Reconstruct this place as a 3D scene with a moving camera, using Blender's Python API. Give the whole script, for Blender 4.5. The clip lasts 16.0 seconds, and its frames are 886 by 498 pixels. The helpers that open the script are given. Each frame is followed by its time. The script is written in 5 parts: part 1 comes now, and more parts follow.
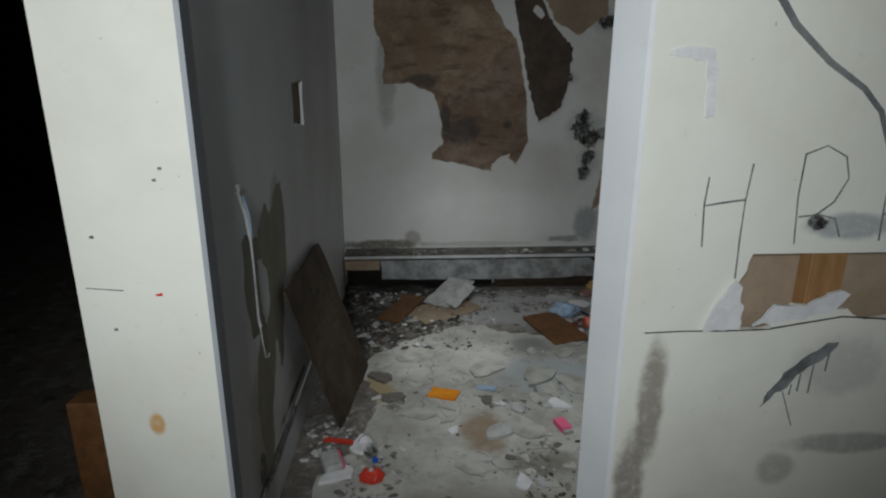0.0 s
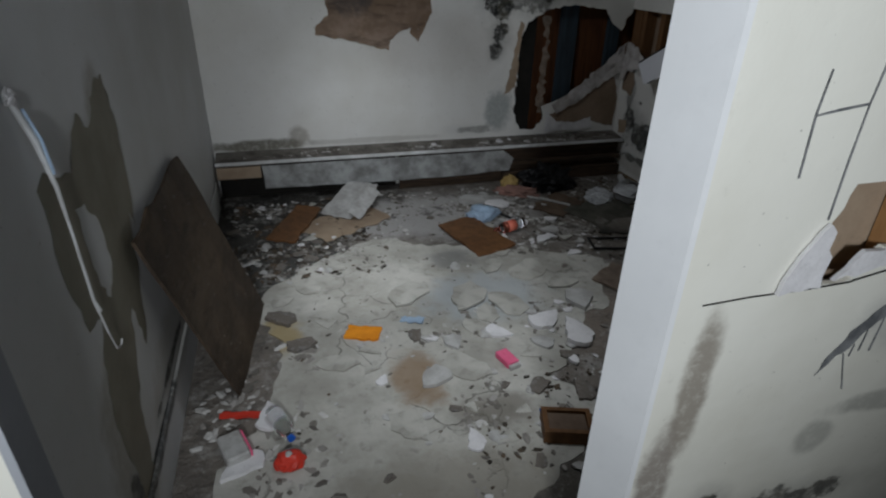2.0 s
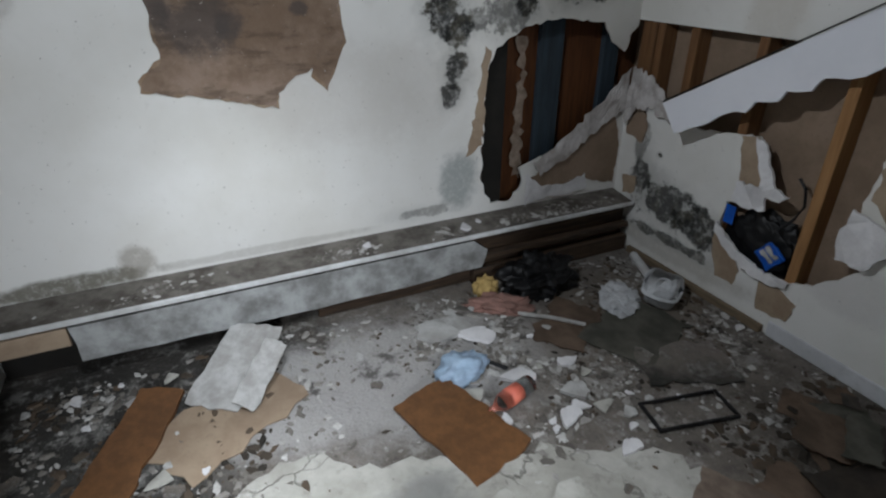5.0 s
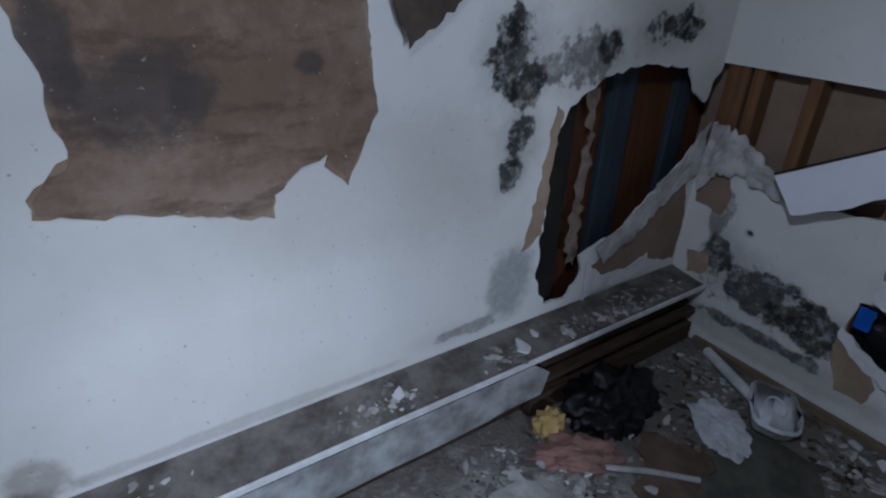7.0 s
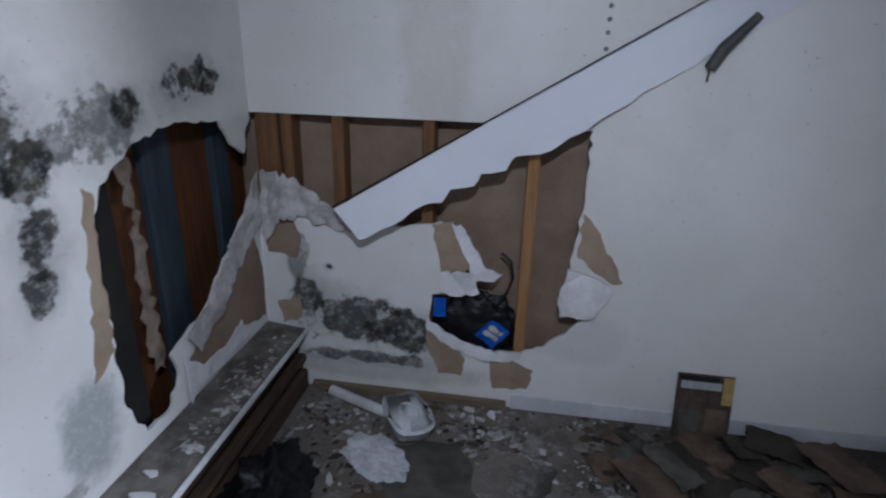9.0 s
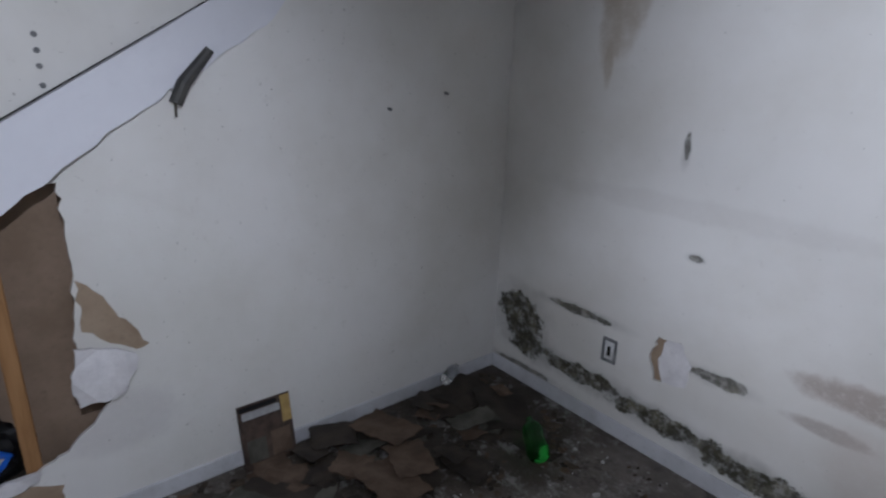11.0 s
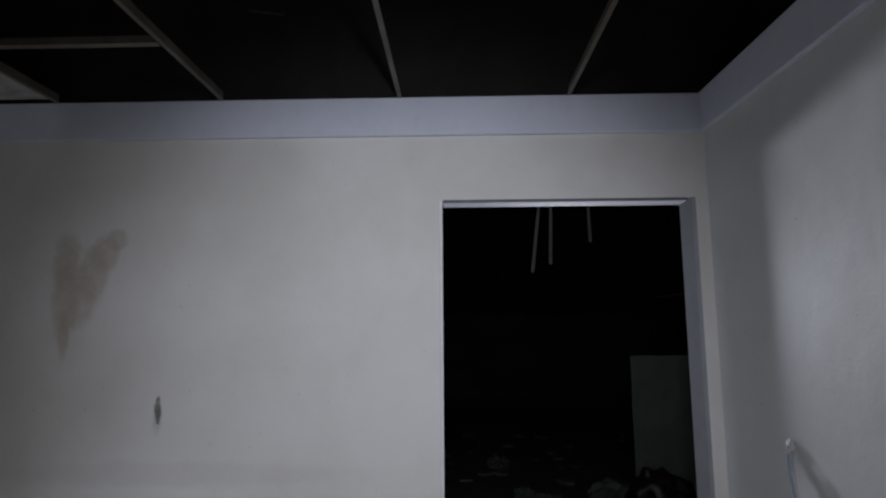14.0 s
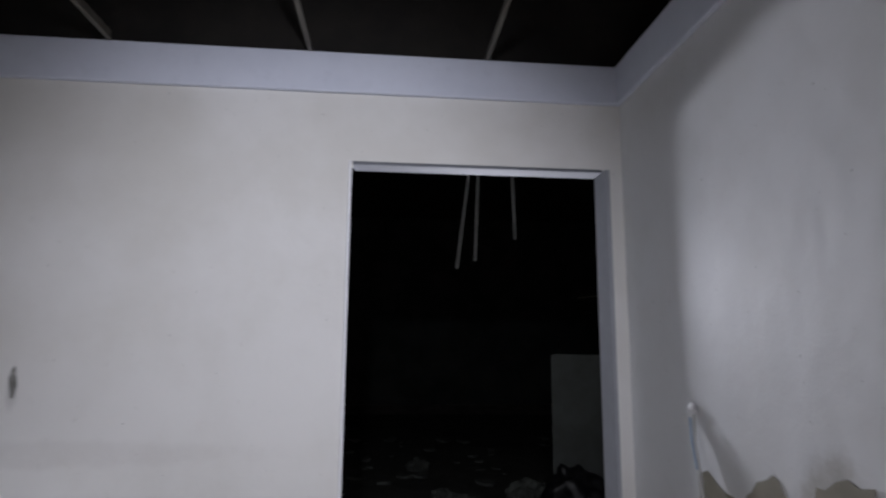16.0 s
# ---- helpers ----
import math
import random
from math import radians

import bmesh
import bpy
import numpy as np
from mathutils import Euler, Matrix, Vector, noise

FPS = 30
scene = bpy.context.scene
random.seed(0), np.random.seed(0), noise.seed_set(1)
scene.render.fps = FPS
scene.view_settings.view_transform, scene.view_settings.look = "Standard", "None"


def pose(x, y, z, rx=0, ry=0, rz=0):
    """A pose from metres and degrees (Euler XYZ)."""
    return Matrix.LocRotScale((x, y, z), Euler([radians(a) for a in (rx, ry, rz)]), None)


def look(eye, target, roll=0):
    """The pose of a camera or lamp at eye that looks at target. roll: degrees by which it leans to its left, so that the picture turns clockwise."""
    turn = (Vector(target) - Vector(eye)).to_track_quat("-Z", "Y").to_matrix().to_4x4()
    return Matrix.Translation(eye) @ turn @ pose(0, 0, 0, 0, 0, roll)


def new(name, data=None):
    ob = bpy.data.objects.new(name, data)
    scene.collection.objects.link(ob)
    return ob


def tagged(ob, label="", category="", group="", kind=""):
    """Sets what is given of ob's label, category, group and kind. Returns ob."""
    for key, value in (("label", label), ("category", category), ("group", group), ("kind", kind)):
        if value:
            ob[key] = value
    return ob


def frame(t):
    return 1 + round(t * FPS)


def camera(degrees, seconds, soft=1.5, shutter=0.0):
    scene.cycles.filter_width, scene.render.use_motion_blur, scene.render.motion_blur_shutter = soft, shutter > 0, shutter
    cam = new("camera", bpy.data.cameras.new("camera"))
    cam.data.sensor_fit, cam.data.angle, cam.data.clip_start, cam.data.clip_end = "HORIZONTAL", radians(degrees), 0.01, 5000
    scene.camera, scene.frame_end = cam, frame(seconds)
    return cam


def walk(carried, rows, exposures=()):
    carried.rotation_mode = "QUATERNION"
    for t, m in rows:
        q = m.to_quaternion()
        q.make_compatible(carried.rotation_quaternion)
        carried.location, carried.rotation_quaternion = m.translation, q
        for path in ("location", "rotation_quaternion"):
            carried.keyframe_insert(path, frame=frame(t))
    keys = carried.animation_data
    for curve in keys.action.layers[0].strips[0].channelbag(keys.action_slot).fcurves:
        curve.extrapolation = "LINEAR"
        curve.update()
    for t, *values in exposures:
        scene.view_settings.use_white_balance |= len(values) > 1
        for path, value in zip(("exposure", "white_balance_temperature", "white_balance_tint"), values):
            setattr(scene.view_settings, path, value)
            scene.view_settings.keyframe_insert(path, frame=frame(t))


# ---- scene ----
cam = camera(76.7, 16.0, soft=2.2, shutter=0.2)
PATH = [
    (0, pose(0.531, -1.316, 1.520, 74.33, -0.16, -3.35)),
    (0.5, pose(0.502, -1.293, 1.515, 72.44, -0.02, -3.08)),
    (1, pose(0.478, -1.189, 1.456, 67.56, 0.17, -4.27)),
    (1.5, pose(0.480, -0.948, 1.458, 64.13, -0.222, -8.10)),
    (2, pose(0.452, -0.722, 1.461, 62.55, -1.37, -15.75)),
    (2.5, pose(0.442, -0.531, 1.454, 59.21, -1.80, -21.89)),
    (3, pose(0.561, -0.284, 1.410, 61.07, -1.00, -24.93)),
    (3.5, pose(0.676, -0.023, 1.391, 61.51, -1.76, -28.19)),
    (4, pose(0.739, 0.296, 1.385, 62.04, -1.31, -28.89)),
    (4.5, pose(0.815, 0.542, 1.417, 62.35, -0.10, -25.03)),
    (7, pose(0.807, 1.803, 1.497, 62.37, -1.93, -33.46)),
    (7.5, pose(0.809, 1.907, 1.452, 66.09, -3.01, -46.01)),
    (8, pose(0.765, 2.004, 1.418, 67.27, -1.98, -59.64)),
    (8.5, pose(0.832, 2.023, 1.445, 68.72, -1.90, -69.14)),
    (9, pose(0.930, 2.009, 1.460, 69.07, -1.41, -81.04)),
    (9.5, pose(0.954, 1.990, 1.469, 70.38, -0.85, -93.23)),
    (10, pose(0.951, 1.924, 1.470, 70.71, -1.20, -106.49)),
    (10.2, pose(0.961, 1.907, 1.466, 70.91, -1.27, -111.24)),
    (12.3, pose(1.077, 1.980, 1.585, 75.80, -0.59, -163.71)),
    (12.5, pose(1.051, 1.971, 1.575, 76.44, 0.00, -169.18)),
    (13, pose(0.886, 1.891, 1.570, 81.58, -0.14, -170.72)),
    (13.5, pose(0.903, 1.996, 1.573, 90.16, 0.40, -176.68)),
    (14, pose(0.942, 2.066, 1.587, 97.30, 0.41, -178.62)),
    (14.5, pose(0.922, 2.089, 1.605, 98.36, 0.16, -175.38)),
    (15, pose(0.986, 2.117, 1.602, 95.97, -0.43, -172.30)),
    (15.5, pose(0.848, 2.007, 1.568, 96.45, -1.41, -172.74)),
    (16, pose(0.851, 1.938, 1.431, 98.68, -0.41, -185.53)),
]
walk(cam, PATH, exposures=[
    (0.0, -0.1, 6050, 3), (1.5, 0.0, 5950, 5), (2.0, 0.2, 5950, 6), (2.6, 0.55, 5950, 8), (3.0, 0.85, 6250, 6), (3.5, 0.95, 6350, 4), (4.0, 1.35, 6250, 4), (4.5, 1.45, 6100, 5), (7.0, 0.95, 5050, 9),
    (8.0, 1.1, 5050, 9), (8.8, 1.6, 5200, 11), (9.5, 2.0, 5350, 13), (10.2, 2.1, 5400, 13), (12.5, 1.45, 5800, 14), (14.0, 1.3, 5800, 13), (14.6, 1.6, 5950, 16), (16.0, 1.75, 5850, 16)])

# ---- world and light: night, only a hand torch, shone from where the walker stands ----
world = bpy.data.worlds.new("night")
world.use_nodes = True
world.node_tree.nodes["Background"].inputs[0].default_value = (0.01, 0.012, 0.015, 1)
world.node_tree.nodes["Background"].inputs[1].default_value = 0.02
scene.world = world


def torch(eye, target, watts, degrees, blend=0.6, colour=(1.0, 0.98, 0.97), radius=0.03):
    lamp = bpy.data.lights.new("torch_beam", "SPOT")
    lamp.energy, lamp.spot_size, lamp.spot_blend, lamp.color, lamp.shadow_soft_size = watts, radians(degrees), blend, colour, radius
    ob = new("torch_beam", lamp)
    ob.matrix_world = look(eye, target)
    return ob


torch((0.28, -1.74, 1.74), (0.52, 0.0, 1.48), 114, 98, 0.8, radius=0.11)        # from the hall into the doorway
torch((0.95, 0.85, 2.10), (1.03, 1.40, 0.0), 56, 70, 1.0)           # stepping in, down at the floor
torch((0.80, 0.95, 1.75), (0.76, 1.84, 0.0), 44, 32, 1.0)           # the beam's middle a step further
torch((0.80, 1.85, 2.10), (1.50, 3.05, 1.05), 4.8, 100, 0.9)          # at the back wall
torch((0.80, 1.75, 1.95), (1.05, 2.95, 0.16), 20, 58, 1.0)          # low on the back wall
torch((0.76, 1.62, 1.62), (1.00, 3.05, 0.20), 10, 38, 0.9)         # the beam's middle there
torch((0.80, 1.95, 2.10), (2.92, 2.05, 0.80), 20, 84, 1.0)          # at the broken side wall
torch((0.95, 2.25, 2.10), (1.12, 0.0, 1.50), 30, 70, 1.0)           # back at the doorway
torch((1.05, 2.15, 1.55), (2.15, 0.0, 0.30), 8, 40, 0.8)           # the beam's middle, low in the near corner

# ---- small builders ----
def finish(name, bm, mats, parent=None, smooth=False):
    bmesh.ops.recalc_face_normals(bm, faces=bm.faces)
    me = bpy.data.meshes.new(name)
    bm.to_mesh(me)
    bm.free()
    for m in (mats if isinstance(mats, (list, tuple)) else (mats,)):
        me.materials.append(m)
    if smooth:
        me.polygons.foreach_set("use_smooth", [True] * len(me.polygons))
    ob = new(name, me)
    ob.parent = parent
    return ob


def part(name, bm, mat, parent, label="", smooth=False):
    return tagged(finish(name, bm, mat, parent, smooth), label=label)


def group_at(name, label, category, place=(0, 0, 0), group="", kind=""):
    ob = new(name)
    ob.empty_display_size = 0.05
    ob.location = place
    return tagged(ob, label, category, group, kind)


def box(a, b, bevel=0.0, bm=None):
    bm2 = bmesh.new()
    bmesh.ops.create_cube(bm2, size=1)
    for v in bm2.verts:
        v.co = Vector([a[i] + (b[i] - a[i]) * (v.co[i] + 0.5) for i in range(3)])
    if bevel:
        bmesh.ops.bevel(bm2, geom=bm2.edges[:], offset=bevel, segments=1, affect="EDGES")
    if bm is None:
        return bm2
    me = bpy.data.meshes.new("tmp")
    bm2.to_mesh(me)
    bm2.free()
    bm.from_mesh(me)
    bpy.data.meshes.remove(me)
    return bm


def to_world(axis, u, v, w):
    return Vector((w, u, v)) if axis == "x" else Vector((u, w, v)) if axis == "y" else Vector((u, v, w))


def jag(loop, step=0.04, amp=0.008, seed=1, straight=()):
    """A ragged outline: every edge but those listed is broken into short torn bits."""
    rnd = random.Random(seed)
    out = []
    for i, (a, b) in enumerate(zip(loop, loop[1:] + loop[:1])):
        out.append(a)
        if i in straight:
            continue
        d = math.dist(a, b)
        n = int(d / step)
        for k in range(1, n + 1):
            f = (k + rnd.uniform(-0.3, 0.3)) / (n + 1)
            s = rnd.uniform(-amp, amp)
            out.append((a[0] + (b[0] - a[0]) * f - (b[1] - a[1]) / d * s, a[1] + (b[1] - a[1]) * f + (b[0] - a[0]) / d * s))
    return out


def plate(axis, outer, w0, w1, holes=()):
    """A flat piece with thickness from w0 to w1 along the axis, outlined by a loop, with holes through it."""
    bm = bmesh.new()
    for loop in (outer, *holes):
        vs = [bm.verts.new(to_world(axis, p[0], p[1], w0)) for p in loop]
        for a, b in zip(vs, vs[1:] + vs[:1]):
            bm.edges.new((a, b))
    bmesh.ops.triangle_fill(bm, use_beauty=True, use_dissolve=False, edges=bm.edges[:], normal=to_world(axis, 0, 0, 1))
    got = bmesh.ops.extrude_face_region(bm, geom=bm.faces[:])
    move = to_world(axis, 0, 0, w1 - w0)
    for v in got["geom"]:
        if isinstance(v, bmesh.types.BMVert):
            v.co += move
    return bm


def rect(u0, v0, u1, v1):
    return [(u0, v0), (u1, v0), (u1, v1), (u0, v1)]


def ribbon(axis, points, width, w0, w1):
    """A stroke of paint or a strip along a line."""
    left, right = [], []
    n = len(points)
    for i, p in enumerate(points):
        a, b = points[max(i - 1, 0)], points[min(i + 1, n - 1)]
        d = math.dist(a, b) or 1
        nx, ny = -(b[1] - a[1]) / d, (b[0] - a[0]) / d
        h = width * (0.5 + 0.12 * math.sin(i * 2.3 + p[0] * 40))
        left.append((p[0] + nx * h, p[1] + ny * h))
        right.append((p[0] - nx * h, p[1] - ny * h))
    return plate(axis, left + right[::-1], w0, w1)


def tube(points, radius, sides=10, taper=None, bm=None):
    bm = bm or bmesh.new()
    rings = []
    pts = [Vector(p) for p in points]
    for i, p in enumerate(pts):
        d = (pts[min(i + 1, len(pts) - 1)] - pts[max(i - 1, 0)]).normalized()
        up = Vector((0, 0, 1)) if abs(d.z) < 0.9 else Vector((1, 0, 0))
        s = d.cross(up).normalized()
        t = d.cross(s)
        r = taper[i] if taper else radius
        rings.append([bm.verts.new(p + (s * math.cos(a) + t * math.sin(a)) * r) for a in (2 * math.pi * k / sides for k in range(sides))])
    for a, b in zip(rings, rings[1:]):
        for k in range(sides):
            bm.faces.new((a[k], a[(k + 1) % sides], b[(k + 1) % sides], b[k]))
    bm.faces.new(rings[0][::-1])
    bm.faces.new(rings[-1])
    return bm


def lathe(profile, sides=20):
    """A turned shape along +x from (distance, radius) pairs."""
    return tube([(x, 0, 0) for x, r in profile], 0, sides, [r for x, r in profile])


def lump(size, seed, levels=3, rough=0.35, scale=3.0):
    """A crumpled heap: a sphere pushed about, flat below."""
    bm = bmesh.new()
    bmesh.ops.create_icosphere(bm, subdivisions=levels, radius=1)
    for v in bm.verts:
        n = noise.fractal(v.co * scale + Vector((seed * 7.1, seed * 3.3, seed)), 0.9, 2.1, 4)
        v.co *= 1 + rough * n
        v.co = Vector((v.co.x * size[0], v.co.y * size[1], max(v.co.z, -0.45) * size[2]))
    low = min(v.co.z for v in bm.verts)
    for v in bm.verts:
        v.co.z -= low
    return bm


def sheet(w, h, seed, thick=0.004, ragged=0.02, bend=0.015, nx=8, ny=6):
    """A loose sheet of card or paper, warped, with worn edges, lying on z = 0."""
    rnd = random.Random(seed)
    bm = bmesh.new()
    top = []
    for j in range(ny + 1):
        row = []
        for i in range(nx + 1):
            x, y = (i / nx - 0.5) * w, (j / ny - 0.5) * h
            if i in (0, nx):
                x += rnd.uniform(-ragged, ragged)
            if j in (0, ny):
                y += rnd.uniform(-ragged, ragged)
            z = bend * (1 + noise.noise(Vector((x * 6 + seed, y * 6, seed * 1.7))))
            row.append(bm.verts.new((x, y, z)))
        top.append(row)
    for j in range(ny):
        for i in range(nx):
            bm.faces.new((top[j][i], top[j][i + 1], top[j + 1][i + 1], top[j + 1][i]))
    got = bmesh.ops.extrude_face_region(bm, geom=bm.faces[:])
    for v in got["geom"]:
        if isinstance(v, bmesh.types.BMVert):
            v.co.z += thick
    low = min(v.co.z for v in bm.verts)
    for v in bm.verts:
        v.co.z -= low
    return bm


# ---- materials ----
class Nodes:
    def __init__(self, name):
        self.mat = bpy.data.materials.new(name)
        self.mat.use_nodes = True
        self.tree = self.mat.node_tree
        self.bsdf = self.tree.nodes["Principled BSDF"]
        self.pos = self.node("ShaderNodeTexCoord").outputs["Object"]

    def node(self, kind):
        return self.tree.nodes.new(kind)

    def link(self, a, b):
        self.tree.links.new(a, b)

    def noise(self, scale, detail=5.0, rough=0.6, at=None):
        n = self.tree.nodes.new("ShaderNodeTexNoise")
        n.inputs["Scale"].default_value, n.inputs["Detail"].default_value, n.inputs["Roughness"].default_value = scale, detail, rough
        self.link(at or self.pos, n.inputs["Vector"])
        return n.outputs[0]

    def math(self, op, a, b=None):
        n = self.tree.nodes.new("ShaderNodeMath")
        n.operation = op
        for i, v in enumerate((a, b)):
            if v is None:
                continue
            if isinstance(v, (int, float)):
                n.inputs[i].default_value = v
            else:
                self.link(v, n.inputs[i])
        return n.outputs[0]

    def span(self, v, lo, hi, a=0.0, b=1.0):
        n = self.tree.nodes.new("ShaderNodeMapRange")
        n.interpolation_type = "SMOOTHSTEP"
        self.link(v, n.inputs[0])
        for i, x in enumerate((lo, hi, a, b)):
            n.inputs[i + 1].default_value = x
        return n.outputs[0]

    def mix(self, f, a, b):
        n = self.tree.nodes.new("ShaderNodeMix")
        n.data_type = "RGBA"
        for sock, v in ((n.inputs[0], f), (n.inputs[6], a), (n.inputs[7], b)):
            if isinstance(v, (int, float)):
                sock.default_value = v
            elif isinstance(v, tuple):
                sock.default_value = (*v, 1)
            else:
                self.link(v, sock)
        return n.outputs[2]

    def blob(self, centre, radii, k=1.2, scale=9.0, soft=0.25):
        """1 inside a ragged patch round centre, 0 outside."""
        s = self.tree.nodes.new("ShaderNodeVectorMath")
        s.operation = "SUBTRACT"
        self.link(self.pos, s.inputs[0])
        s.inputs[1].default_value = centre
        d = self.tree.nodes.new("ShaderNodeVectorMath")
        d.operation = "DIVIDE"
        self.link(s.outputs[0], d.inputs[0])
        d.inputs[1].default_value = radii
        m = self.tree.nodes.new("ShaderNodeVectorMath")
        m.operation = "LENGTH"
        self.link(d.outputs[0], m.inputs[0])
        n = self.noise(scale, 6, 0.65)
        e = self.math("ADD", m.outputs["Value"], self.math("MULTIPLY", self.math("SUBTRACT", n, 0.5), k * 2))
        return self.span(e, 1 + soft, 1 - soft)

    def done(self, colour, rough=0.7, bump=None, strength=0.3, dist=0.01, metal=0.0):
        b = self.bsdf
        if isinstance(colour, tuple):
            b.inputs["Base Color"].default_value = (*colour, 1)
        else:
            self.link(colour, b.inputs["Base Color"])
        if isinstance(rough, (int, float)):
            b.inputs["Roughness"].default_value = rough
        else:
            self.link(rough, b.inputs["Roughness"])
        b.inputs["Metallic"].default_value = metal
        b.inputs["Specular IOR Level"].default_value = 0.3
        if bump is not None:
            n = self.tree.nodes.new("ShaderNodeBump")
            n.inputs["Strength"].default_value, n.inputs["Distance"].default_value = strength, dist
            self.link(bump, n.inputs["Height"])
            self.link(n.outputs[0], b.inputs["Normal"])
        return self.mat


def plain(name, c1, c2, scale=6.0, rough=0.75, bump=0.3, metal=0.0, dist=0.006, fine=9.0, wear=0.55):
    """Two tones in patches, darker specks, fine relief."""
    n = Nodes(name)
    a = n.noise(scale, 5, 0.65)
    b = n.noise(scale * fine, 4, 0.7)
    col = n.mix(n.span(a, 0.32, 0.68), c1, c2)
    dark = tuple(x * 0.6 for x in c1)
    col = n.mix(n.span(b, 0.52, 0.78, 0, wear), col, dark)
    return n.done(col, rough, n.math("ADD", a, n.math("MULTIPLY", b, 0.4)), bump, dist, metal)


def painted_wall(name, base=(0.74, 0.735, 0.715), stains=(), mould=(), tones=((0.012, 0.013, 0.012), (0.07, 0.064, 0.048))):
    """Old wall paint with grime, broad water marks and black mould patches."""
    n = Nodes(name)
    a, b = n.noise(1.3, 5, 0.6), n.noise(22, 5, 0.7)
    col = n.mix(n.span(a, 0.35, 0.7), base, tuple(x * y for x, y in zip(base, (0.86, 0.85, 0.82))))
    col = n.mix(n.span(b, 0.60, 0.80, 0, 0.25), col, (0.35, 0.33, 0.29))
    speck = n.noise(75, 2, 0.5)
    col = n.mix(n.span(speck, 0.72, 0.76, 0, 0.5), col, (0.12, 0.11, 0.10))
    for centre, radii, colour, amount in stains:
        col = n.mix(n.math("MULTIPLY", n.math("MULTIPLY", n.blob(centre, radii, 0.6, 9.0, 0.32), n.span(n.noise(38, 5, 0.75), 0.25, 0.55, 0.55, 1.0)), amount), col, colour)
    for centre, radii, amount in mould:
        wide = tuple(r * 1.25 if r < 5 else r for r in radii)
        col = n.mix(n.math("MULTIPLY", n.blob(centre, wide, 0.9, 6.0, 0.5), 0.30 * amount), col, (0.16, 0.165, 0.16))
        m = n.blob(centre, tuple(r * 0.92 if r < 5 else r for r in radii), 1.5, 9.0, 0.15)
        m = n.math("MULTIPLY", m, n.span(n.noise(21, 6, 0.75), 0.36, 0.54, 0.5, 1.0))
        col = n.mix(n.math("MULTIPLY", m, amount), col, n.mix(n.span(n.noise(13, 4, 0.6), 0.45, 0.66), *tones))
    return n.done(col, 0.62, n.math("ADD", n.noise(9, 3, 0.5), n.math("MULTIPLY", n.noise(140, 2, 0.5), 0.12)), 0.22, 0.01)


B = 10.0  # a patch that runs through the wall's depth
paint_n = painted_wall("paint_back_wall", stains=[
    ((0.55, 3.05, 0.38), (0.06, B, 0.07), (0.22, 0.19, 0.15), 0.6), ((0.28, 3.05, 0.335), (0.30, B, 0.04), (0.13, 0.12, 0.09), 0.9),
    ((1.0, 3.05, 0.335), (0.5, B, 0.02), (0.30, 0.28, 0.25), 0.4), ((1.55, 3.05, 0.95), (0.5, B, 0.2), (0.52, 0.49, 0.46), 0.35),
    ((0.36, 3.05, 1.65), (0.07, B, 0.35), (0.36, 0.35, 0.33), 0.7), ((1.95, 3.05, 0.50), (0.10, B, 0.14), (0.22, 0.25, 0.25), 0.7),
    ((2.35, 3.05, 1.7), (0.5, B, 0.4), (0.55, 0.52, 0.47), 0.5)],
    mould=[((1.87, 3.05, 1.25), (0.10, B, 0.11), 1.0), ((1.93, 3.05, 1.17), (0.06, B, 0.08), 1.0), ((2.18, 3.05, 1.24), (0.17, B, 0.09), 0.7),
           ((2.27, 3.05, 1.26), (0.06, B, 0.05), 1.0), ((2.58, 3.05, 1.31), (0.16, B, 0.06), 1.0), ((1.93, 3.05, 1.02), (0.06, B, 0.08), 0.95),
           ((1.90, 3.05, 0.90), (0.05, B, 0.06), 0.9), ((2.0, 3.05, 2.03), (0.08, B, 0.05), 1.0), ((1.72, 3.05, 1.62), (0.06, B, 0.04), 1.0),
           ((1.78, 3.05, 0.37), (0.16, B, 0.03), 0.5), ((2.62, 3.05, 1.62), (0.05, B, 0.05), 0.9)])
paint_e = painted_wall("paint_side_wall", stains=[
    ((2.92, 2.35, 1.5), (B, 0.12, 0.5), (0.50, 0.46, 0.40), 0.45), ((2.92, 2.6, 0.12), (B, 0.5, 0.06), (0.42, 0.40, 0.36), 0.6),
    ((2.92, 1.75, 0.35), (B, 0.2, 0.1), (0.45, 0.43, 0.45), 0.3)],
    mould=[((2.92, 2.70, 0.35), (B, 0.18, 0.10), 0.9), ((2.92, 2.45, 0.31), (B, 0.18, 0.09), 0.95), ((2.92, 2.86, 0.42), (B, 0.07, 0.10), 0.9),
           ((2.92, 2.6, 0.17), (B, 0.30, 0.03), 0.8), ((2.92, 2.77, 0.575), (B, 0.015, 0.012), 1.0), ((2.92, 2.90, 0.62), (B, 0.05, 0.10), 0.6)])
